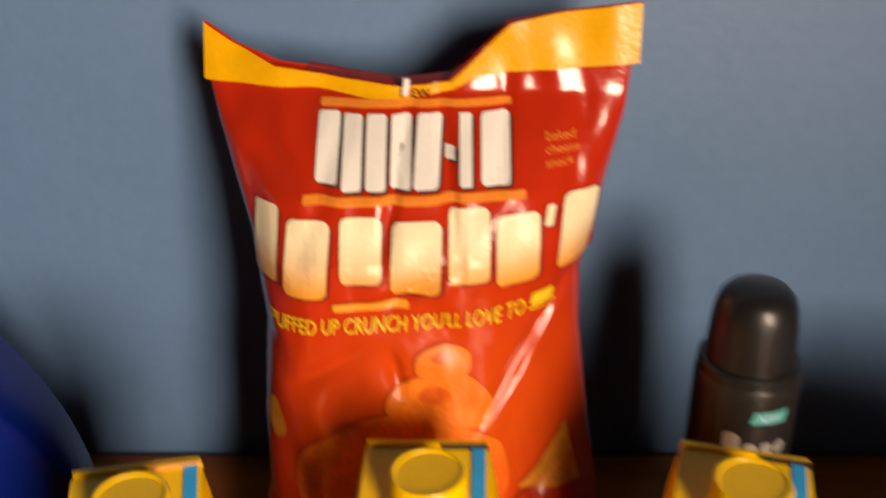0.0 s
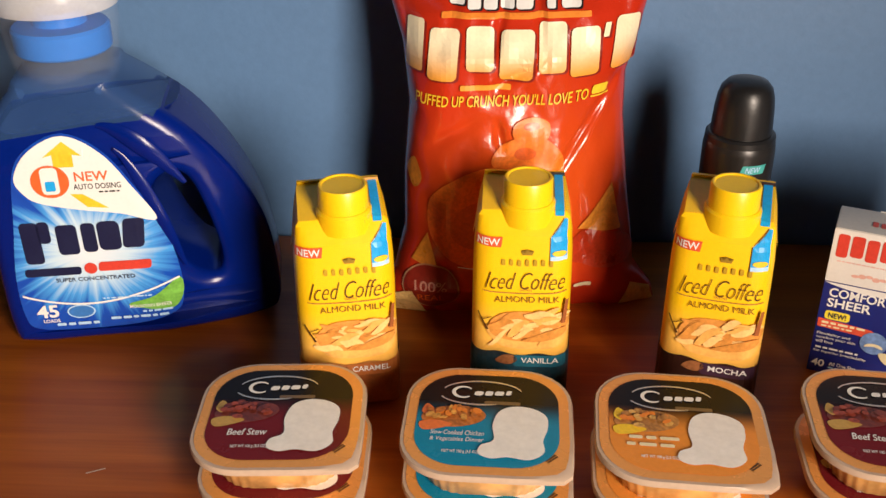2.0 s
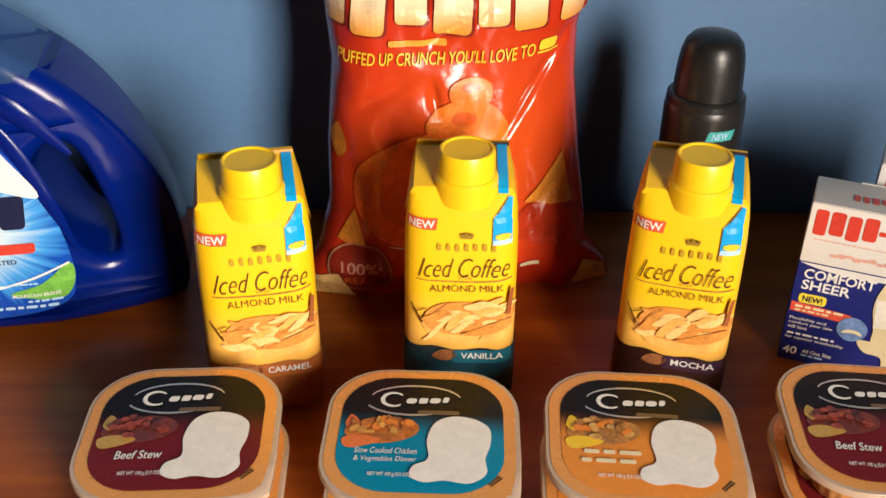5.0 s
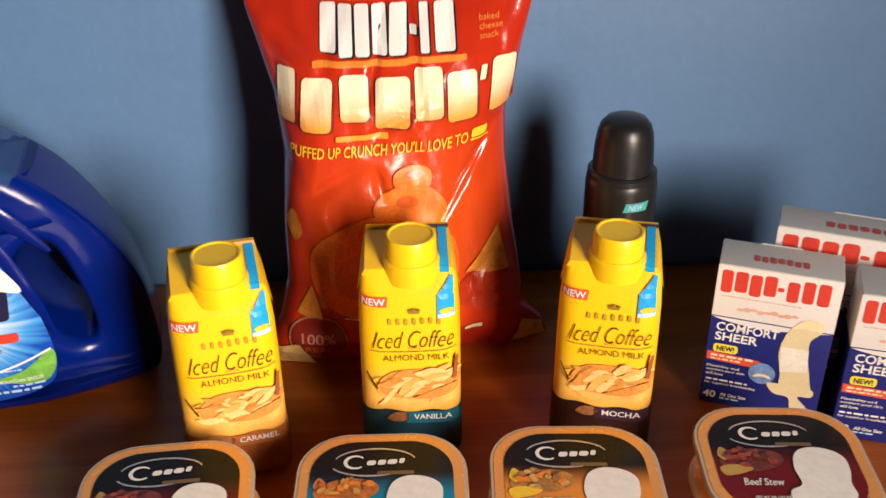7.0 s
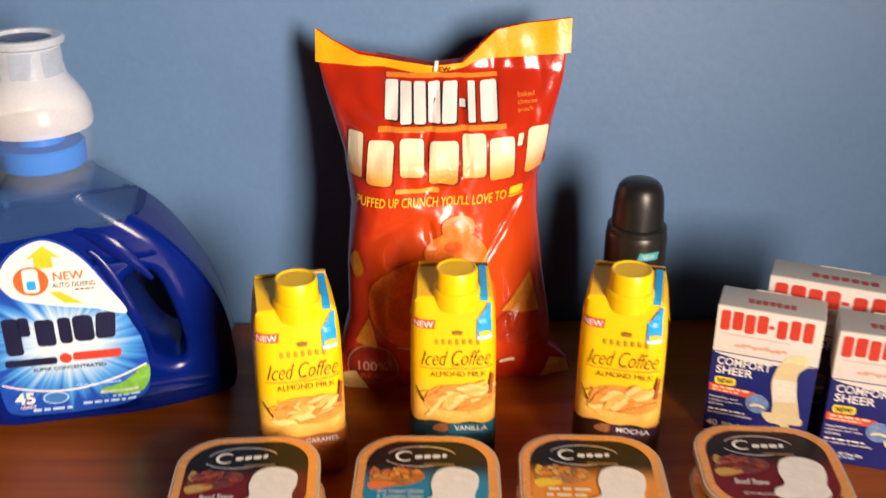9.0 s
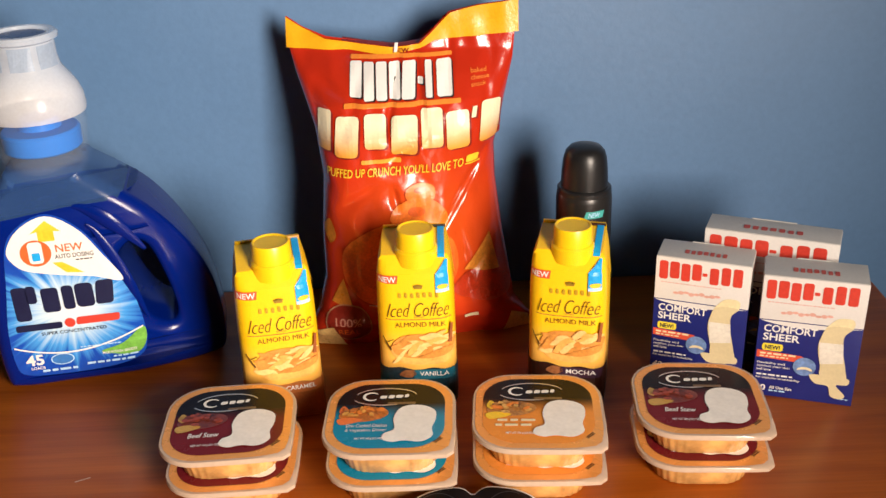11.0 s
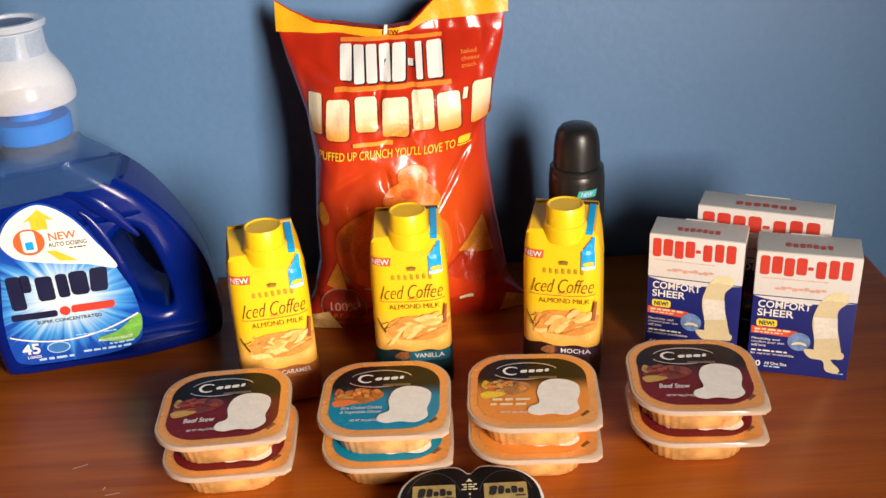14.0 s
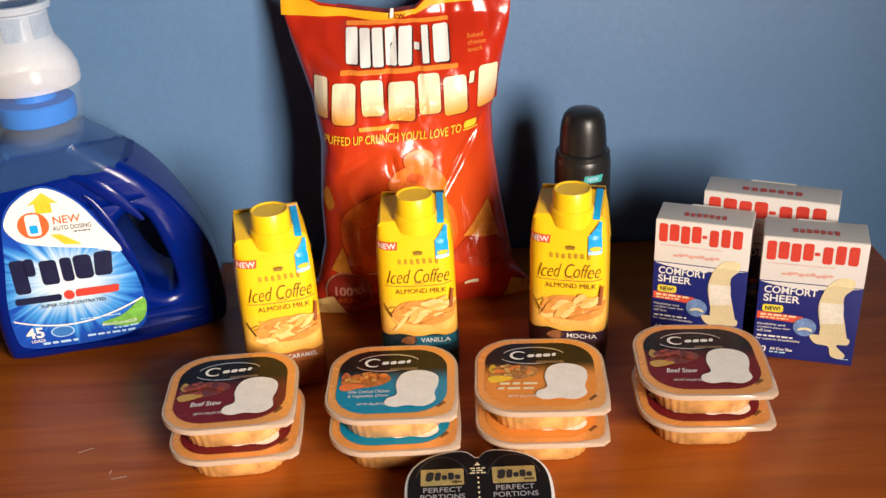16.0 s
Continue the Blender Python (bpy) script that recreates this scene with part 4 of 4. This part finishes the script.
# ---- spray can ----
def spray_can():
    t = thing("spray_can", pose(0.1475, 0.392, 0, 0, 0, 6), "charcoal metal spray can with a rounded black cap", "spray can")
    body = part("body", lathe(((0.0225, 0.0), (0.0245, 0.002), (0.0245, 0.1385), (0.0238, 0.1440), (0.0222, 0.1465)), 48), CANBODY, t)
    part("collar_ring", lathe(((0.0238, 0.1440), (0.0236, 0.1480), (0.0222, 0.1495), (0.0205, 0.1498)), 48), CANCAP, t)
    part("cap", lathe(((0.0206, 0.1490), (0.0204, 0.1560), (0.0198, 0.1670), (0.0188, 0.1750), (0.0170, 0.1810), (0.0135, 0.1850), (0.008, 0.1870), (0.001, 0.1875)), 56), CANCAP, t, "rounded satin black cap")
    def on_can(x, z, d):
        a = x / 0.0245
        return ((0.0245 + d) * math.sin(a), -(0.0245 + d) * math.cos(a), z)
    def pr(name, bm2, m, d, lab=""):
        return part(name, face_front(wrap(bm2, on_can, d, 0.004)), m, body, lab, 0)
    pr("teal_tag", flat(((-0.0060, 0.1270), (0.0110, 0.1270), (0.0130, 0.1335), (-0.0040, 0.1335))), TEALINK, 0.0003, "teal tag")
    pr("tag_text", words("NEW", 0.0030, 0.1303, 0.0100, 0.0042, 0.2, 0.02), PALEBLUE, 0.0006)
    pr("brand_mark", flat(bar(-0.0130, 0.1150, 0.0080, 0.0120, 0.003), bar(-0.0040, 0.1125, 0.0065, 0.0070, 0.003), bar(0.0035, 0.1125, 0.0055, 0.0070, 0.002), bar(0.0105, 0.1125, 0.0065, 0.0070, 0.003)), SILVER, 0.0003, "plain silver block mark")
    pr("line_mark", flat(*[bar(-0.0135 + 0.0062 * k, 0.1030, 0.0046, 0.0070, 0.0008) for k in range(3)]), SILVER, 0.0003)
    pr("plus_mark", flat(bar(0.0090, 0.1030, 0.0080, 0.0060, 0.003)), WHITE, 0.0003)
    return t


spray_can()


# ---- plaster boxes ----
def plaster_box(m, w, h, dep, label):
    t = thing("plaster_box", m, label, "plaster box", "boxes of plasters")
    split = 0.645 * h
    part("lower_panel", block(0, w, 0, dep, 0, split, 0.0007), NAVY, t, "navy blue lower half")
    part("upper_panel", block(0, w, 0, dep, split, h - 0.0008, 0.0007), CARD, t, "white upper half")
    part("top_flap", block(0.0004, w - 0.0004, 0.0004, dep, h - 0.0008, h, 0.0003), CARDGREY, t)
    part("tuck_tab", block(w * 0.32, w * 0.66, dep - 0.0003, dep + 0.0005, h - 0.006, h + 0.0006), CARDGREY, t)
    def on_front(x, z, d):
        return (x, -d, z)
    def pr(name, bm2, mm, d, lab=""):
        return part(name, face_front(wrap(bm2, on_front, d)), mm, t, lab, 0)
    s = w / 0.078
    # curved boundary between white and blue
    pr("white_curve", flat([(0.0006, split - 0.0005), (w - 0.0006, split - 0.0005)] + [(w * (1 - q / 16), split + 0.0002 - 0.0005 - 0.0045 * math.sin(math.pi * (1 - q / 16) ** 0.8) * (1 if 0 < q < 16 else 0)) for q in range(1, 16)]), CARD, 0.0003)
    pr("brand_mark", glyph_blocks(4, 0.0205 * s, h * 0.890, 0.0365 * s, 0.0170, 0.10, 0, 0, 2), REDINK, 0.0003, "plain red block mark")
    pr("brand_dash", flat(bar(0.0408 * s, h * 0.887, 0.004 * s, 0.003)), REDINK, 0.0003)
    pr("brand_mark", glyph_blocks(3, 0.0580 * s, h * 0.890, 0.0285 * s, 0.0170, 0.12, 0, 0, 8), REDINK, 0.0003, "plain red block mark")
    pr("fine_print", lines(((0.030 * s, h * 0.790, 0.050 * s, 0.0009),)), mat("pale_pink_print", (0.7, 0.42, 0.38), 0.5), 0.0003)
    pr("script_mark", flat(*[ellipse((0.018 + 0.0043 * q) * s, h * 0.710 + 0.0006 * (q % 3), 0.0024, 0.0012 + 0.0005 * (q % 2), 10) for q in range(9)]), mat("faded_red_print", (0.72, 0.40, 0.33), 0.5), 0.0003, "faded script mark")
    pr("title_text", words("COMFORT", 0.0247 * s, h * 0.577, 0.0405 * s, 0.0068, 0, 0.02), WHITE, 0.0004)
    pr("title_text", words("SHEER", 0.0184 * s, h * 0.507, 0.0280 * s, 0.0068, 0, 0.02), WHITE, 0.0004)
    pr("new_tag", flat(bar(0.0125 * s, h * 0.421, 0.0160 * s, 0.0068, 0.002)), mat("bright_yellow_print", (0.85, 0.68, 0.05), 0.4), 0.0004, "yellow tag")
    pr("new_text", words("NEW!", 0.0125 * s, h * 0.421, 0.0115 * s, 0.0042, 0, 0.02), NAVYINK, 0.0007)
    pr("red_ribbon", flat(((0.0010, h * 0.330), (0.0010, h * 0.390), (0.0350 * s, h * 0.373), (0.0420 * s, h * 0.340), (0.0420 * s, h * 0.317), (0.0330 * s, h * 0.317))), mat("scarlet_print", (0.74, 0.10, 0.05), 0.4), 0.0004, "scarlet ribbon")
    pr("ribbon_print", lines(((0.0175 * s, h * 0.367, 0.028 * s, 0.0017), (0.0145 * s, h * 0.343, 0.022 * s, 0.0013))), CREAM, 0.0007)
    pr("round_picture", flat(ellipse(0.0385 * s, h * 0.290, 0.0088 * s, 0.0085)), mat("soft_blue_print", (0.16, 0.27, 0.52), 0.4, vary=0.3, scale=150), 0.0008, "round blue picture")
    pr("picture_light", flat(smoothed(((0.0330 * s, h * 0.260), (0.0350 * s, h * 0.283), (0.0395 * s, h * 0.290), (0.0435 * s, h * 0.280), (0.0445 * s, h * 0.260), (0.0390 * s, h * 0.270)))), CREAM, 0.0011)
    pr("fine_print", lines(((0.0165 * s, h * 0.185, 0.028 * s, 0.0015),)), WHITE, 0.0004)
    for line, cx, cz, ww in (("Flexibility and", 0.0128, 0.283, 0.0216), ("comfort your skin", 0.0148, 0.256, 0.0256), ("will love", 0.0077, 0.229, 0.0114), ("for superior breathability", 0.0192, 0.157, 0.0344)):
        pr("small_text", words(line, cx * s, h * cz, ww * s, 0.0025, 0, 0.012), WHITE, 0.0004)
    pr("count_number", words("40", 0.0065 * s, h * 0.072, 0.0085 * s, 0.0058, 0, 0.025), WHITE, 0.0004)
    pr("count_text", words("All One Size", 0.0225 * s, h * 0.080, 0.0175 * s, 0.0028, 0, 0.02), WHITE, 0.0004)
    pr("fine_print", lines(((0.0205 * s, h * 0.052, 0.014 * s, 0.0013), (0.071 * s, h * 0.052, 0.009 * s, 0.0009))), PALEBLUE, 0.0004)
    # the printed plaster
    pr("plaster_end", flat(smoothed(((0.0530 * s, h * 0.655), (0.0590 * s, h * 0.710), (0.0690 * s, h * 0.715), (0.0715 * s, h * 0.675), (0.0680 * s, h * 0.625), (0.0520 * s, h * 0.625)))), mat("pale_cream_print", (0.80, 0.70, 0.42), 0.45), 0.0005, "pale cream plaster end")
    pr("plaster_strip", flat(smoothed(((0.0530 * s, h * 0.640), (0.0480 * s, h * 0.555), (0.0468 * s, h * 0.455), (0.0500 * s, h * 0.315), (0.0520 * s, h * 0.225), (0.0700 * s, h * 0.205), (0.0690 * s, h * 0.315), (0.0655 * s, h * 0.455), (0.0650 * s, h * 0.575), (0.0700 * s, h * 0.645)))), BEIGE, 0.0008, "beige printed plaster")
    pr("plaster_pad", flat(((0.0470 * s, h * 0.510), (0.0651 * s, h * 0.513), (0.0668 * s, h * 0.355), (0.0495 * s, h * 0.330))), mat("pale_pad_print", (0.80, 0.76, 0.66), 0.5), 0.0011, "white pad")
    pr("plaster_foot", flat(smoothed(((0.0430 * s, h * 0.230), (0.0530 * s, h * 0.240), (0.0715 * s, h * 0.235), (0.0725 * s, h * 0.180), (0.0640 * s, h * 0.165), (0.0715 * s, h * 0.090), (0.0690 * s, h * 0.055), (0.0610 * s, h * 0.070), (0.0580 * s, h * 0.150), (0.0480 * s, h * 0.165)))), BEIGE, 0.0009, "beige plaster fold")
    # mark on the flap, read from behind
    def on_top(x, y, d):
        return (w - x, dep - y, h + d)
    part("flap_mark", face_front(wrap(glyph_blocks(7, w * 0.5, dep * 0.62, 0.036 * s, 0.0078, 0.25, 0, 0, 6), on_top, 0.0004), (0, 0, 1)), mat("dull_red_print", (0.50, 0.07, 0.05), 0.5), t, "plain red block mark", 0)
    return t


plaster_box(pose(0.1985, 0.3225, 0, 0, 0, -22), 0.0770, 0.1124, 0.0335, "white and navy box of plasters standing upright")
plaster_box(pose(0.2752, 0.2804, 0, 0, 0, -18.2), 0.0790, 0.1124, 0.0350, "white and navy box of plasters in front of another")
plaster_box(pose(0.2446, 0.3480, 0, 0, 0, -24), 0.1080, 0.1240, 0.0310, "wider white and navy plaster box behind two others")


# ---- pet food trays ----
def tray_outline(w, r, tab=0.0, n=7, grow=0.0):
    """A rounded square; its front right corner is drawn out into a pull tab."""
    pts = rrect(w + grow, w + grow, r, n)
    out = []
    for x, y in pts:
        if tab and x > 0 and y < 0:
            a = math.atan2(-y, x)
            k = math.exp(-((a - math.pi / 4) / 0.20) ** 2) * tab
            x, y = x + k * 0.7071, y - k * 0.7071
        out.append((x, y))
    return out


def pet_food_tray(m, film, kind, label):
    t = thing("pet_food_tray", m, label, "food tray", "stacked pet food trays")
    rings = []
    for w, z, r in ((0.0660, 0.0, 0.020), (0.0700, 0.0015, 0.022), (0.0745, 0.012, 0.024), (0.0785, 0.0225, 0.0255)):
        ring = []
        base = rrect(w, w, r, 26)
        for i, (x, y) in enumerate(base):
            k = 1 + 0.009 * math.sin(i / len(base) * 2 * math.pi * 26) * (1 if 0.001 < z else 0)
            ring.append((x * k, y * k, z))
        rings.append(ring)
    part("tub", loft(rings), TUB, t, "ribbed beige plastic tub", 50)
    W, R = 0.0975, 0.0310
    rim = part("rim", loft([[(x, y, z) for x, y in tray_outline(w, r, tab)] for w, z, r, tab in ((0.0775, 0.0220, 0.024, 0), (0.0945, 0.0222, 0.0295, 0.006), (W, 0.0226, R, 0.0085), (W, 0.0252, R, 0.0085), (0.0962, 0.0262, 0.0302, 0.007), (0.0905, 0.0262, 0.0285, 0.005))]), RIM, t, "milky rounded rim with a pull corner", 40)
    def on_lid(x, y, d):
        return (x, y, 0.0262 + d)
    def pr(name, bm2, mm, d, lab="", parent=None):
        return part(name, face_front(wrap(bm2, on_lid, d), (0, 0, 1)), mm, parent or t, lab, 0)
    pr("film_border", flat(tray_outline(0.0925, 0.0289, 0.0055)), FOIL, 0.0003, "copper orange film border")
    lab = pr("lid_film", flat(rrect(0.0812, 0.0812, 0.0255, 8)), film, 0.0006, "printed glossy lid film")
    pr("logo_arc", flat([(-0.004 + 0.023 * math.cos(a), 0.0235 + 0.010 * math.sin(a)) for a in np.linspace(2.9, 0.2, 16)] + [(-0.004 + 0.0235 * math.cos(a), 0.0240 + 0.0108 * math.sin(a)) for a in np.linspace(0.2, 2.9, 16)][::1]), SILVER, 0.0010, "", lab)
    pr("logo_arc", flat([(-0.006 + 0.023 * math.cos(a), 0.0225 + 0.010 * math.sin(a)) for a in np.linspace(3.5, 5.2, 12)] + [(-0.006 + 0.0235 * math.cos(a), 0.0218 + 0.0106 * math.sin(a)) for a in np.linspace(5.2, 3.5, 12)]), SILVER, 0.0010, "", lab)
    pr("brand_mark", flat([(-0.0155 + 0.0065 * math.cos(a), 0.0230 + 0.0058 * math.sin(a)) for a in np.linspace(0.7, 5.4, 16)] + [(-0.0148 + 0.0050 * math.cos(a), 0.0230 + 0.0043 * math.sin(a)) for a in np.linspace(5.4, 0.7, 16)], bar(-0.0060, 0.0222, 0.0052, 0.0040, 0.0015, 0.2), bar(0.0000, 0.0225, 0.0045, 0.0042, 0.001, 0.2), bar(0.0060, 0.0228, 0.0055, 0.0040, 0.0015, 0.2), bar(0.0115, 0.0235, 0.0030, 0.0042, 0.001, 0.2)), WHITE, 0.0012, "plain white swash mark", lab)
    pr("sub_mark", flat(bar(0.0080, 0.0140, 0.021, 0.0030, 0.001)), mat("dim_gold_print", (0.16, 0.10, 0.05), 0.35), 0.0010, "", lab)
    # the printed dish
    dish = {"stew": ((0.30, 0.055, 0.03), (0.16, 0.03, 0.02)), "chicken": ((0.62, 0.30, 0.06), (0.50, 0.16, 0.03)), "beef": ((0.62, 0.36, 0.10), (0.45, 0.20, 0.05))}[kind]
    d1 = mat("dish_print", dish[0], 0.35, vary=0.45, scale=260)
    d2 = mat("dish_sauce_print", dish[1], 0.35, vary=0.3, scale=200)
    pr("dish_plate", flat(ellipse(-0.0195, 0.0005, 0.0185, 0.0095, turn=6)), d2, 0.0010, "", lab)
    rng = random.Random(len(kind))
    for k in range(24):
        a, r = rng.uniform(0, 6.28), rng.uniform(0, 1) ** 0.5
        pr("food_piece", flat(ellipse(-0.0195 + 0.0150 * r * math.cos(a), 0.0020 + 0.0075 * r * math.sin(a), rng.uniform(0.0016, 0.0034), rng.uniform(0.0012, 0.0024), 9, rng.uniform(0, 180))), (d1, d2, ORANGEINK if kind != "stew" else d1)[k % 3], 0.0012 + 0.00006 * k, "", lab)
    veg = {"stew": BAGGOLD, "chicken": mat("carrot_print", (0.75, 0.18, 0.04), 0.35), "beef": YELLOWINK}[kind]
    pr("vegetable", flat(smoothed(((-0.0385, -0.006), (-0.030, -0.0035), (-0.020, -0.0065), (-0.026, -0.0105), (-0.036, -0.0125)))), veg, 0.0011, "", lab)
    pr("vegetable", flat(smoothed(((-0.0380, 0.004), (-0.0355, 0.011), (-0.031, 0.006), (-0.034, 0.000)))), veg, 0.0011, "", lab)
    # the pale picture as one plain rounded shape
    pr("pale_shape", flat(smoothed(((-0.0040, -0.0310), (-0.0030, -0.0240), (0.0040, -0.0190), (0.0030, -0.0060), (0.0065, 0.0060), (0.0150, 0.0110), (0.0260, 0.0095), (0.0335, 0.0030), (0.0340, -0.0080), (0.0315, -0.0180), (0.0320, -0.0280), (0.0240, -0.0345), (0.0120, -0.0330), (0.0030, -0.0345)), 5)), mat("fluffy_white_print", (0.82, 0.79, 0.74), 0.5, vary=0.07, scale=110, fine=300, spec=0.2), 0.0014, "plain pale rounded picture shape", lab)
    if kind == "stew":
        pr("flavour_text", words("Beef Stew", -0.0165, -0.0175, 0.022, 0.0055, 0.1, 0.01), WHITE, 0.0012, "", lab)
    elif kind == "chicken":
        pr("flavour_text", words("Slow Cooked Chicken", -0.0165, -0.0140, 0.030, 0.0040, 0.1, 0.0), WHITE, 0.0012, "", lab)
        pr("flavour_text", words("& Vegetables Dinner", -0.0165, -0.0200, 0.030, 0.0044, 0.1, 0.0), WHITE, 0.0012, "", lab)
    else:
        pr("flavour_print", lines(((-0.0150, -0.0140, 0.030, 0.0028), (-0.0165, -0.0200, 0.030, 0.0028))), CREAM, 0.0012, "", lab)
    pr("weight_text", words("NET WT 100 g (3.5 OZ)", -0.0140, -0.0300, 0.0200, 0.0031, 0, 0.015), WHITE, 0.0012, "", lab)
    pr("tab_print", flat(*[[(0.0290 + 0.7 * (px - py) + 0.004, -0.0410 + 0.7 * (px + py) + 0.004) for px, py in bar(0.0045 + 0.0015, 0.0008 + 0.0016 * q, 0.0080, 0.0009)] for q in range(2)]), BROWNINK, 0.0006)
    return t


MAROON = label_film("maroon_lid_film", (0.15, 0.011, 0.014))
TEAL = label_film("teal_lid_film", (0.003, 0.23, 0.40))
AMBER = label_film("amber_lid_film", (0.76, 0.27, 0.045))
H = 0.0265
stacks = (
    ((-0.1422, 0.1950, 3, -0.1405, 0.1935, 2), MAROON, "stew", "beef stew pet food tray with a maroon printed lid"),
    ((-0.0230, 0.1940, -2, -0.0225, 0.1925, -1), TEAL, "chicken", "chicken pet food tray with a teal printed lid"),
    ((0.0866, 0.1930, -4, 0.0862, 0.1915, -3), AMBER, "beef", "pet food tray with an orange printed lid"),
    ((0.2082, 0.2012, -5, 0.2083, 0.1992, -4), MAROON, "stew", "beef stew pet food tray stacked beside plaster boxes"),
)
for (x, y, a, x2, y2, a2), film, kind, label in stacks:
    lower = pet_food_tray(pose(x2, y2, 0, 0, 0, a2), film, kind, label)
    copy_thing(lower, pose(x, y, H, 0, 0, a))


# ---- twin tray of cat food ----
def twin_tray():
    t = thing("twin_food_tray", pose(0.0345, 0.1005, 0, 0, 0, -1), "black twin-cup food tray with white rim and gold labels", "food tray")
    def lobes(g):
        """Two cups with a notch where they meet."""
        ring = []
        n = 96
        for k in range(n):
            q = 2 * math.pi * (k + 0.5) / n
            c, s = math.cos(q), math.sin(q)
            f = (abs(c / 0.0500) ** 2.7 + abs(s / 0.0430) ** 2.7) ** (-1 / 2.7) + g
            x, y = f * c, f * s
            notch = 0.0095 * math.exp(-(abs(x) / 0.0050) ** 1.5)
            ring.append((x, y - math.copysign(notch, y) if abs(y) > 0.02 else y))
        return ring
    part("tub", loft([[(x, y, z) for x, y in lobes(g)] for g, z in ((-0.010, 0.0), (-0.007, 0.002), (-0.0035, 0.0215))]), TWINWHITE, t, "white plastic twin tub", 50)
    part("rim", loft([[(x, y, z) for x, y in lobes(g)] for g, z in ((-0.004, 0.0215), (0.0, 0.0217), (0.0004, 0.0232), (0.0, 0.0246), (-0.0018, 0.0250))]), TWINWHITE, t, "white rim", 50)
    def on_lid(x, y, d):
        return (x, y, 0.0250 + d)
    def pr(name, bm2, mm, d, lab="", parent=None):
        return part(name, face_front(wrap(bm2, on_lid, d), (0, 0, 1)), mm, parent or t, lab, 0)
    film = pr("lid_film", flat(lobes(-0.0019)), TWINBLACK, 0.0003, "glossy black lid film")
    for sx in (-0.0245, 0.0245):
        pr("cup_edge", flat(*[[(sx + 0.0195 * math.cos(a), 0.004 + 0.0315 * math.sin(a)) for a in np.linspace(0.35, 2.8, 20)] + [(sx + 0.0188 * math.cos(a), 0.004 + 0.0308 * math.sin(a)) for a in np.linspace(2.8, 0.35, 20)]]), mat("dark_grey_edge", (0.035, 0.037, 0.045), 0.3), 0.0006, "", film)
        gold = pr("gold_label", flat(bar(sx, 0.0135, 0.0295, 0.0170, 0.001)), TWINGOLD, 0.0007, "gold printed panel", film)
        pr("brand_mark", flat(bar(sx - 0.0085, 0.0140, 0.0050, 0.0095, 0.002, 0.15), bar(sx - 0.0030, 0.0140, 0.0040, 0.0085, 0.0015, 0.1), bar(sx + 0.0015, 0.0128, 0.0036, 0.0050, 0.0015), bar(sx + 0.0060, 0.0140, 0.0040, 0.0075, 0.0015), bar(sx + 0.0105, 0.0130, 0.0038, 0.0048, 0.0015)), BLACK, 0.0010, "plain black block mark", film)
        pr("panel_print", flat(bar(sx + 0.0100, 0.0080, 0.0070, 0.0016, 0.0003)), BROWNINK, 0.0010, "", film)
        pr("portion_text", words("PERFECT", sx, 0.0005, 0.0260, 0.0050, 0, 0.01), SILVER, 0.0008, "", film)
        pr("portion_text", words("PORTIONS", sx, -0.0065, 0.0300, 0.0050, 0, 0.01), SILVER, 0.0008, "", film)
        pr("panel_print", lines(((sx, -0.0150, 0.026, 0.0018), (sx, -0.0190, 0.020, 0.0018))), SILVER, 0.0008, "", film)
    pr("snap_arrow", flat(((-0.0022, 0.0245), (0.0022, 0.0245), (0.0, 0.0280))), CREAM, 0.0007, "", film)
    pr("snap_print", lines(((0, 0.0215, 0.0105, 0.0013), (0, 0.0190, 0.0080, 0.0013), (0, 0.0165, 0.0110, 0.0013))), CREAM, 0.0007, "", film)
    pr("snap_line", flat(*[bar(0, 0.0115 - 0.0050 * k, 0.0012, 0.0022, 0.0003) for k in range(7)]), CREAM, 0.0007, "", film)
    return t


twin_tray()
